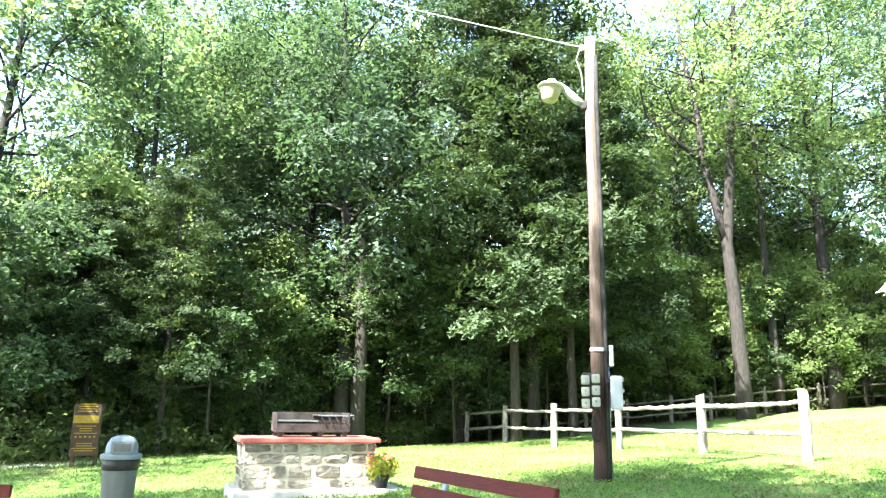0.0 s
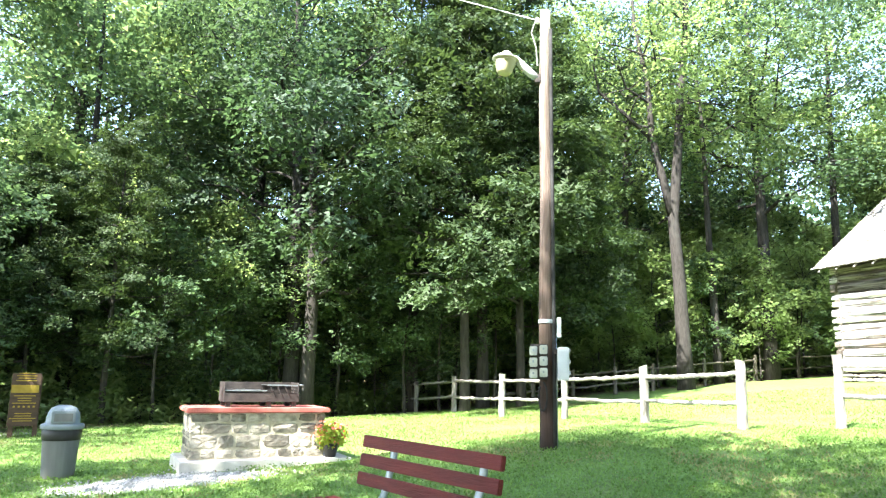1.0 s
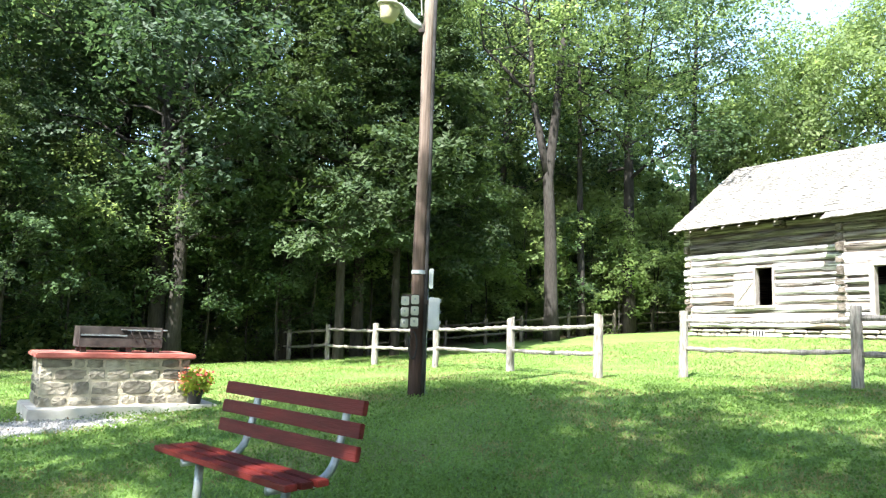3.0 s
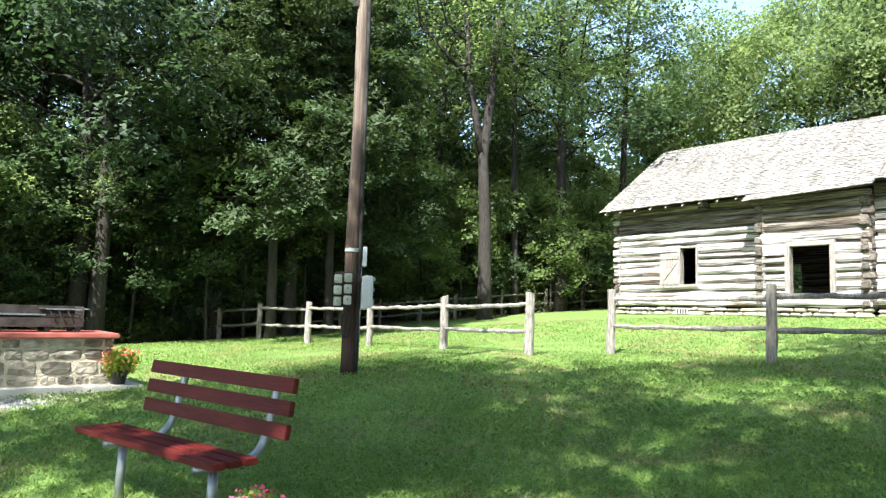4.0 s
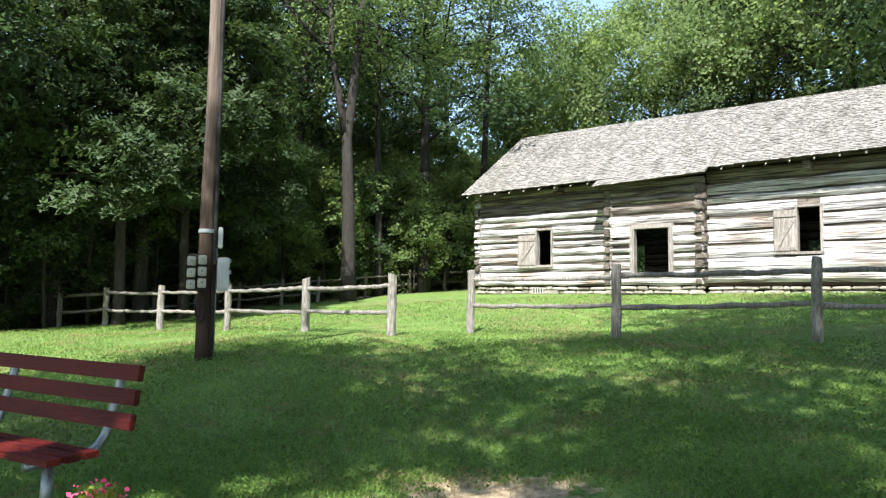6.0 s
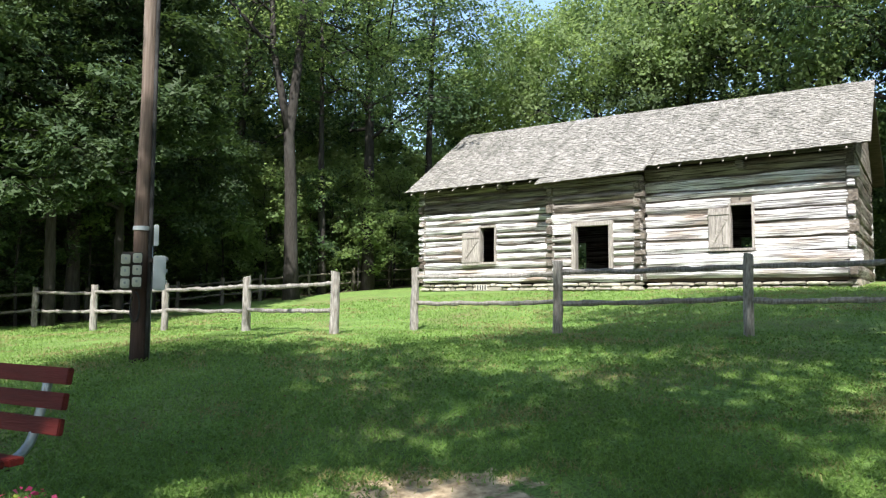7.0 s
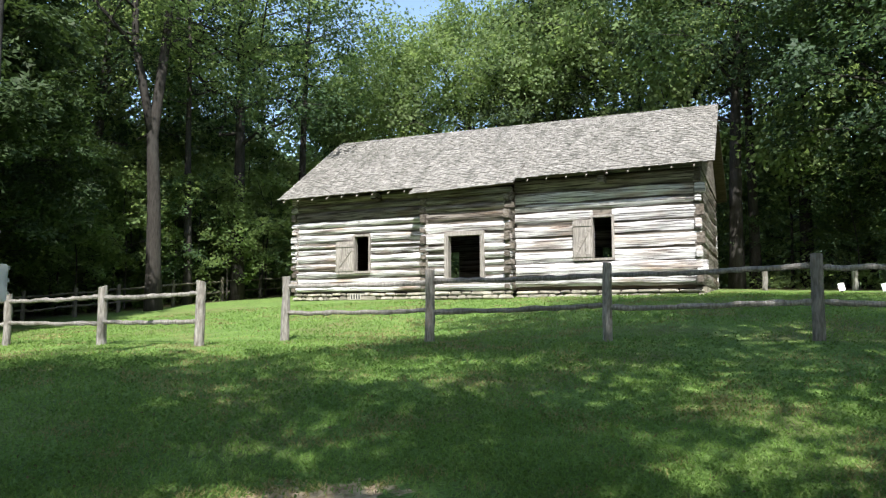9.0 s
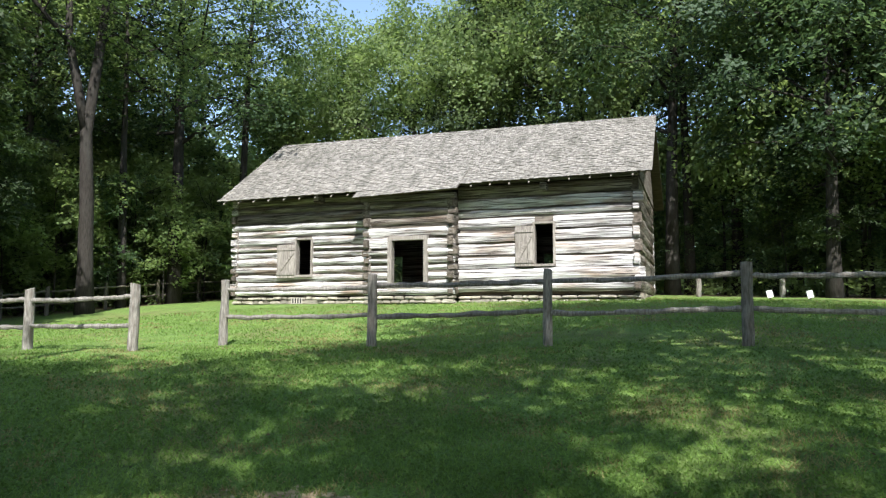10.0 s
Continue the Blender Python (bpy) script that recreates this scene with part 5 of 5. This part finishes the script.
HILL_WOOD = [
    ("tall", 14.0, 34.5, 10, 0.85), ("dark", 17.6, 33, 210, 0.95), ("tall", 24.3, 31.0, 160, 0.8), ("dark", 27.9, 32.5, 300, 1.0), ("far_maple", 21.5, 42, 10, 0.8), ("tall", 32.6, 37, 230, 1.0),
    ("cedar", 11.8, 26.0, 130, 0.95), ("sapling", 10.5, 27.5, 130, 1.0), ("far_oak", 36.5, 46, 140, 0.74), ("far_maple", 41.5, 41, 200, 0.85), ("far_oak", 46.0, 39, 0, 0.85), ("far_maple", 50.0, 38, 100, 0.9),
    ("cedar", 53, 35.5, 0, 1.3), ("far_oak", 55.5, 39, 60, 0.95), ("far_maple", 59.5, 37, 330, 1.0),
]
EAST_WOOD = [
    ("far_oak", 63.0, 34, 20, 1.0), ("dark", 66.3, 30.0, 120, 0.95), ("tall", 67.6, 30.8, 60, 0.95), ("far_oak", 71.0, 32, 190, 1.0), ("cedar", 79.0, 30.0, 160, 0.85), ("far_oak", 74.8, 33, 260, 1.0),
    ("silver", 77.2, 27.6, 45, 1.0), ("oak", 81.0, 29, 310, 1.05), ("far_maple", 86.0, 30, 15, 1.0), ("far_oak", 93.0, 28, 95, 1.0), ("oak", 115, 24, 30, 1.0),
]
# slender trees that fill the wood between the stems, and crowns that close it behind
FILL = [("understorey", az, float(np.interp(az, EDGE_AZ, EDGE_D)) + off, turn, s) for az, off, turn, s in (
    (9.5, 3.5, 0, 0.9), (12.6, 5.5, 70, 1.0), (15.2, 3.0, 140, 0.8), (17.8, 6.5, 200, 1.05), (20.2, 4.5, 250, 0.75), (23.2, 6.0, 300, 0.95), (25.8, 3.0, 20, 0.7), (28.6, 5.0, 110, 0.9), (30.8, 3.5, 190, 0.75),
    (33.6, 3.5, 240, 0.8), (36.5, 4, 10, 0.7), (-19.0, 3.5, 30, 0.8), (-13.0, 3.0, 90, 0.75), (-5.2, 3.5, 160, 0.8), (-27.5, 4.5, 220, 0.9), (-1.5, 3.0, 290, 0.7), (66.0, 4.0, 40, 0.75), (70.0, 3.5, 100, 0.8), (73.5, 5.0, 180, 0.9),
    (76.0, 3.0, 250, 0.7), (79.5, 3.0, 310, 0.8))]
FILL += [("light_sapling", 11.6, 29.6, 10, 0.85), ("light_sapling", 15.6, 30.4, 80, 1.0), ("light_sapling", 19.2, 30.8, 150, 0.9), ("light_sapling", 25.0, 32.4, 220, 1.0), ("light_sapling", 30.0, 34.6, 290, 0.95), ("light_sapling", 34.5, 37.5, 30, 1.0)]
FILL += [("far_maple", 19.0, 41, 100, 0.95), ("far_maple", 29.5, 43, 240, 0.9), ("far_maple", 39.0, 45, 60, 0.85)]
PLACES = NORTH_EDGE + NORTH_WOOD + HILL_WOOD + EAST_WOOD + FILL
# trees behind the stand, whose shade falls on the lawn
for kind, x, y, turn, s in (("shade_oak", -2.5, -3.6, 0, 0.95), ("canopy_oak", -6.9, -1.4, 110, 0.95), ("canopy_oak", 5.5, -1.7, 200, 1.0), ("canopy_oak", 8.0, -1.9, 120, 0.95), ("shade_oak", -4.3, 0.3, 20, 0.95), ("shade_oak", 10.0, -5.2, 320, 0.95), ("shade_oak", -15.5, 6.8, 10, 1.0), ("shade_oak", -11.5, 3.2, 250, 0.75),
                            ("shade_oak", -11.8, -6.2, 45, 0.9), ("shade_oak", -3.5, -9.0, 150, 1.05), ("far_oak", 3.2, -14.0, 20, 1.0), ("far_oak", -9, -14, 90, 1.0), ("far_maple", 12, -13, 0, 1.0)):
    PLACES.append((kind, math.degrees(math.atan2(x, y)), math.hypot(x, y), turn, s))
rw = random.Random(77)
for az in np.arange(-36, 34, 3.1):
    PLACES.append(("sapling" if az < 7 else rw.choice(("sapling", "light_sapling")), az + rw.uniform(-1.2, 1.2), float(edge(az)) + rw.uniform(0.5, 3.5), rw.uniform(0, 360), rw.uniform(0.6, 1.05)))
for az in np.arange(-34, 34, 5.3):
    PLACES.append((rw.choice(("light_sapling", "light_sapling", "sapling")), az + rw.uniform(-1.2, 1.2), float(edge(az)) + rw.uniform(4, 8), rw.uniform(0, 360), rw.uniform(0.9, 1.3)))
for az in np.arange(65, 90, 2.3):
    PLACES.append((rw.choice(("sapling", "light_sapling")), az + rw.uniform(-1, 1), float(edge(az)) + rw.uniform(1.5, 6), rw.uniform(0, 360), rw.uniform(0.6, 1.1)))
used = set()
for kind, az, d, turn, s in PLACES:
    x, y = polar(az, d)
    if kind not in used:
        used.add(kind)
        tagged(put(protos[kind], x, y, turn, s), LABELS[kind], "tree", WOOD)
    else:
        src = protos[kind]
        keep = src.matrix_basis.copy()
        src.matrix_basis = Matrix.Identity(4)
        copy_thing(src, Matrix.Translation((x, y, h(x, y))) @ Matrix.Rotation(radians(turn), 4, "Z") @ Matrix.Diagonal((s, s, s, 1)))
        src.matrix_basis = keep


# ---- deep woods: many leaves and stems behind the first trees, too many to count ----
def deep_woods():
    g = np.random.default_rng(9)

    def sprays_at(c, radius, per, thick=0.22):
        """Leaf places in flat, tilted sprays round the centres c, and the way the leaves face."""
        n = len(c)
        tilt = np.repeat(g.normal(0, 0.35, (n, 2)), per, 0)
        r = np.repeat(radius, per)
        a, q = g.uniform(0, math.tau, n * per), np.sqrt(g.random(n * per))
        lx, ly = np.cos(a) * q * r, np.sin(a) * q * r
        lz = -(lx * tilt[:, 0] + ly * tilt[:, 1]) + g.normal(0, thick, n * per) * r
        return np.repeat(c, per, 0) + np.c_[lx, ly, lz], np.c_[tilt, np.full(n * per, 0.75)]

    n_pads = 9500
    az = np.where(g.random(n_pads) < 0.74, g.uniform(-45, 40, n_pads), g.uniform(30, 105, n_pads))
    r = np.interp(az, EDGE_AZ, EDGE_D) + 2.5 + g.random(n_pads) * 20
    z = np.where(g.random(n_pads) < 0.62, g.uniform(0.3, 6.5, n_pads), g.uniform(5, 15.5, n_pads))
    z = np.where(az > 16, z * 0.72, z)
    xy = np.stack([r * np.sin(np.radians(az)), r * np.cos(np.radians(az))], 1)
    lump = np.array([noise.noise(Vector((x * 0.22, y * 0.22, q * 0.3))) for (x, y), q in zip(xy, z)])
    # thin out where the cloud of leaves is sparse, and keep clear of the house
    away = Matrix(CAB).inverted()
    inside = np.array([-1.5 < (away @ Vector((x, y, 0))).x < 16.5 and -2 < (away @ Vector((x, y, 0))).y < 10.5 for x, y in xy])
    keep = (lump > np.where(z > 7.5, 0.08, np.where(az < 38, -0.3, -0.12))) & ~inside
    c = np.c_[xy, heights(xy) + z][keep]
    per = 32
    p, face = sprays_at(c, g.uniform(0.45, 1.0, len(c)), per)
    kind = np.repeat(g.integers(0, 3, len(c)), per)
    for k, m in ((0, M_OAK), (1, M_MAPLE), (2, M_DEEP)):
        q = p[kind == k]
        ob = new("deep_woods_foliage", leaves_mesh("deep_woods_foliage", q, g.uniform(0.2, 0.36, len(q)), 0.35, 40 + k, m, outward=face[kind == k], width=0.6, corners=3))
        tagged(ob, "dense green foliage deep in the wood", "foliage", kind="stuff")
    bm = bmesh.new()
    for i in range(90):
        a = g.uniform(-45, 105)
        rr = float(edge(a)) + g.uniform(6, 26)
        x, y = polar(a, rr)
        z0 = h(x, y)
        rad0 = g.uniform(0.07, 0.24)
        lx, ly = g.uniform(-0.8, 0.8, 2)
        hh = g.uniform(12, 19)
        tube(bm, [(x, y, z0 - 0.3), (x + lx * 0.3, y + ly * 0.3, z0 + hh * 0.4), (x + lx, y + ly, z0 + hh)], [rad0, rad0 * 0.75, 0.03], 6, cap=False)
    tagged(part("deep_woods_stems", bm, M_BARK, smooth=True), "dark tree stems deep in the wood", "stems", kind="stuff")
    # the wood goes on behind
    n = 60000
    az = g.uniform(-45, 100, n)
    r = g.uniform(54, 85, n)
    xy = np.stack([r * np.sin(np.radians(az)), r * np.cos(np.radians(az))], 1)
    p = np.c_[xy, heights(xy) + 12.5 * g.random(n) ** 1.1]
    tagged(new("far_woods", leaves_mesh("far_woods", p, g.uniform(0.7, 1.3, n), 0.3, 47, M_OAK, corners=3)), "far green woods beyond the nearer trees", "foliage", kind="stuff")
    # low brush along the wood's edge
    n = 3000
    az = np.where(g.random(n) < 0.8, g.uniform(-40, 34, n), g.uniform(64, 95, n))
    out = g.uniform(0.6, 9, n)
    r = np.interp(az, EDGE_AZ, EDGE_D) + out
    xy = np.stack([r * np.sin(np.radians(az)), r * np.cos(np.radians(az))], 1)
    c = np.c_[xy, heights(xy) + g.uniform(0.08, 2.2, n) * np.clip(out / 3, 0.15, 1)]
    per = 40
    p, face = sprays_at(c, g.uniform(0.25, 0.6, n), per, 0.3)
    tagged(new("brush", leaves_mesh("brush", p, g.uniform(0.1, 0.2, len(p)), 0.3, 44, M_MAPLE, outward=face, width=0.6, corners=3)), "low leafy brush along the edge of the wood", "brush", kind="stuff")


deep_woods()


# ---- grass ----
def grass():
    g = np.random.default_rng(3)
    n = 310000
    az = g.uniform(-40, 88, n) + g.normal(0, 6, n)
    r = 3.7 + 20 * g.random(n) ** 1.75 - np.abs(g.normal(0, 0.5, n)) * (g.random(n) < 0.25)
    xy = np.stack([r * np.sin(np.radians(az)), r * np.cos(np.radians(az))], 1)
    u = (xy[:, 0] - 2.75) * 0.883 + (xy[:, 1] - 3.75) * -0.469
    v = (xy[:, 0] - 2.75) * 0.469 + (xy[:, 1] - 3.75) * 0.883
    keep = (u / 1.2) ** 2 + (v / 0.55) ** 2 > g.uniform(0.05, 1.0, n)
    gu, gv = (xy[:, 0] + 3.0) * 0.927 + (xy[:, 1] - 9.65) * 0.375, (xy[:, 1] - 9.65) * 0.927 - (xy[:, 0] + 3.0) * 0.375
    keep &= (gu / 1.5) ** 2 + (gv / 0.62) ** 2 > g.uniform(0.5, 1.3, n)
    inv = BBQ.inverted()
    loc = np.array(inv)[:3, :3] @ np.c_[xy, np.zeros(len(xy))].T + np.array(inv)[:3, 3:4]
    keep &= ~((loc[0] > -0.15) & (loc[0] < 2.55) & (loc[1] > -0.45) & (loc[1] < 1.1))
    xy, r = xy[keep], r[keep]
    n = len(xy)
    z = heights(xy)
    a = g.uniform(0, math.tau, n)
    w = 0.0033 * (1 + r / 6)
    hh = g.uniform(0.014, 0.046, n) * (1 + 0.35 * g.random(n) ** 6)
    lean = g.normal(0, 0.028, (n, 2))
    base = np.c_[xy, z + 0.004]
    dx = np.c_[np.cos(a) * w, np.sin(a) * w, np.zeros(n)]
    v = np.stack([base - dx, base + dx, base + np.c_[lean, hh]], 1).reshape(-1, 3)
    me = bpy.data.meshes.new("grass")
    me.vertices.add(3 * n)
    me.vertices.foreach_set("co", v.astype(np.float32).ravel())
    me.loops.add(3 * n)
    me.loops.foreach_set("vertex_index", np.arange(3 * n, dtype=np.int32))
    me.polygons.add(n)
    me.polygons.foreach_set("loop_start", np.arange(0, 3 * n, 3, dtype=np.int32))
    me.materials.append(M_GRASS)
    me.materials.append(M_DRY)
    worn = np.array([noise.noise(Vector((x * 1.1, y * 1.1, 5.3))) + 0.6 * noise.noise(Vector((x * 3.1, y * 3.1, 8.1))) for x, y in xy])
    dry = worn + g.normal(0, 0.16, n) > 0.36
    me.polygons.foreach_set("material_index", dry.astype(np.int32))
    me.update(calc_edges=True)
    m = 95000
    az = g.uniform(-40, 88, m) + g.normal(0, 6, m)
    r = 3.7 + 8.5 * g.random(m) ** 1.7 - np.abs(g.normal(0, 0.5, m)) * (g.random(m) < 0.25)
    q = np.stack([r * np.sin(np.radians(az)), r * np.cos(np.radians(az))], 1)
    patch = np.array([noise.noise(Vector((x * 0.9, y * 0.9, 1.7))) for x, y in q]) + g.normal(0, 0.2, m) > -0.1
    patch &= ((q[:, 0] + 3.0) / 1.5) ** 2 + ((q[:, 1] - 9.65) / 0.8) ** 2 > g.uniform(0.6, 1.3, m)
    patch &= ((q[:, 0] - 2.75) * 0.883 - (q[:, 1] - 3.75) * 0.469) ** 2 / 1.6 + ((q[:, 0] - 2.75) * 0.469 + (q[:, 1] - 3.75) * 0.883) ** 2 / 0.4 > g.uniform(0.1, 1.1, m)
    q, r = q[patch], r[patch]
    k = len(q)
    tagged(new("clover", leaves_mesh("clover", np.c_[q, heights(q) + g.uniform(0.014, 0.05, k)], g.uniform(0.014, 0.034, k) * (0.8 + r / 20), 0.25, 5, M_CLOVER)), "low clover and weed leaves in the lawn", "clover", kind="stuff")
    m = 700
    az = g.uniform(-36, 84, m)
    r = 3.6 + 11 * g.random(m) ** 1.5
    q = np.stack([r * np.sin(np.radians(az)), r * np.cos(np.radians(az))], 1)
    tagged(new("fallen_leaves", leaves_mesh("fallen_leaves", np.c_[q, heights(q) + g.uniform(0.02, 0.045, m)], g.uniform(0.02, 0.05, m), 0.5, 6, M_FALLEN, width=0.5)), "scattered brown dead leaves on the lawn", "dead leaves", kind="stuff")
    tagged(new("grass", me), "short mown green grass blades", "grass", kind="stuff")


grass()
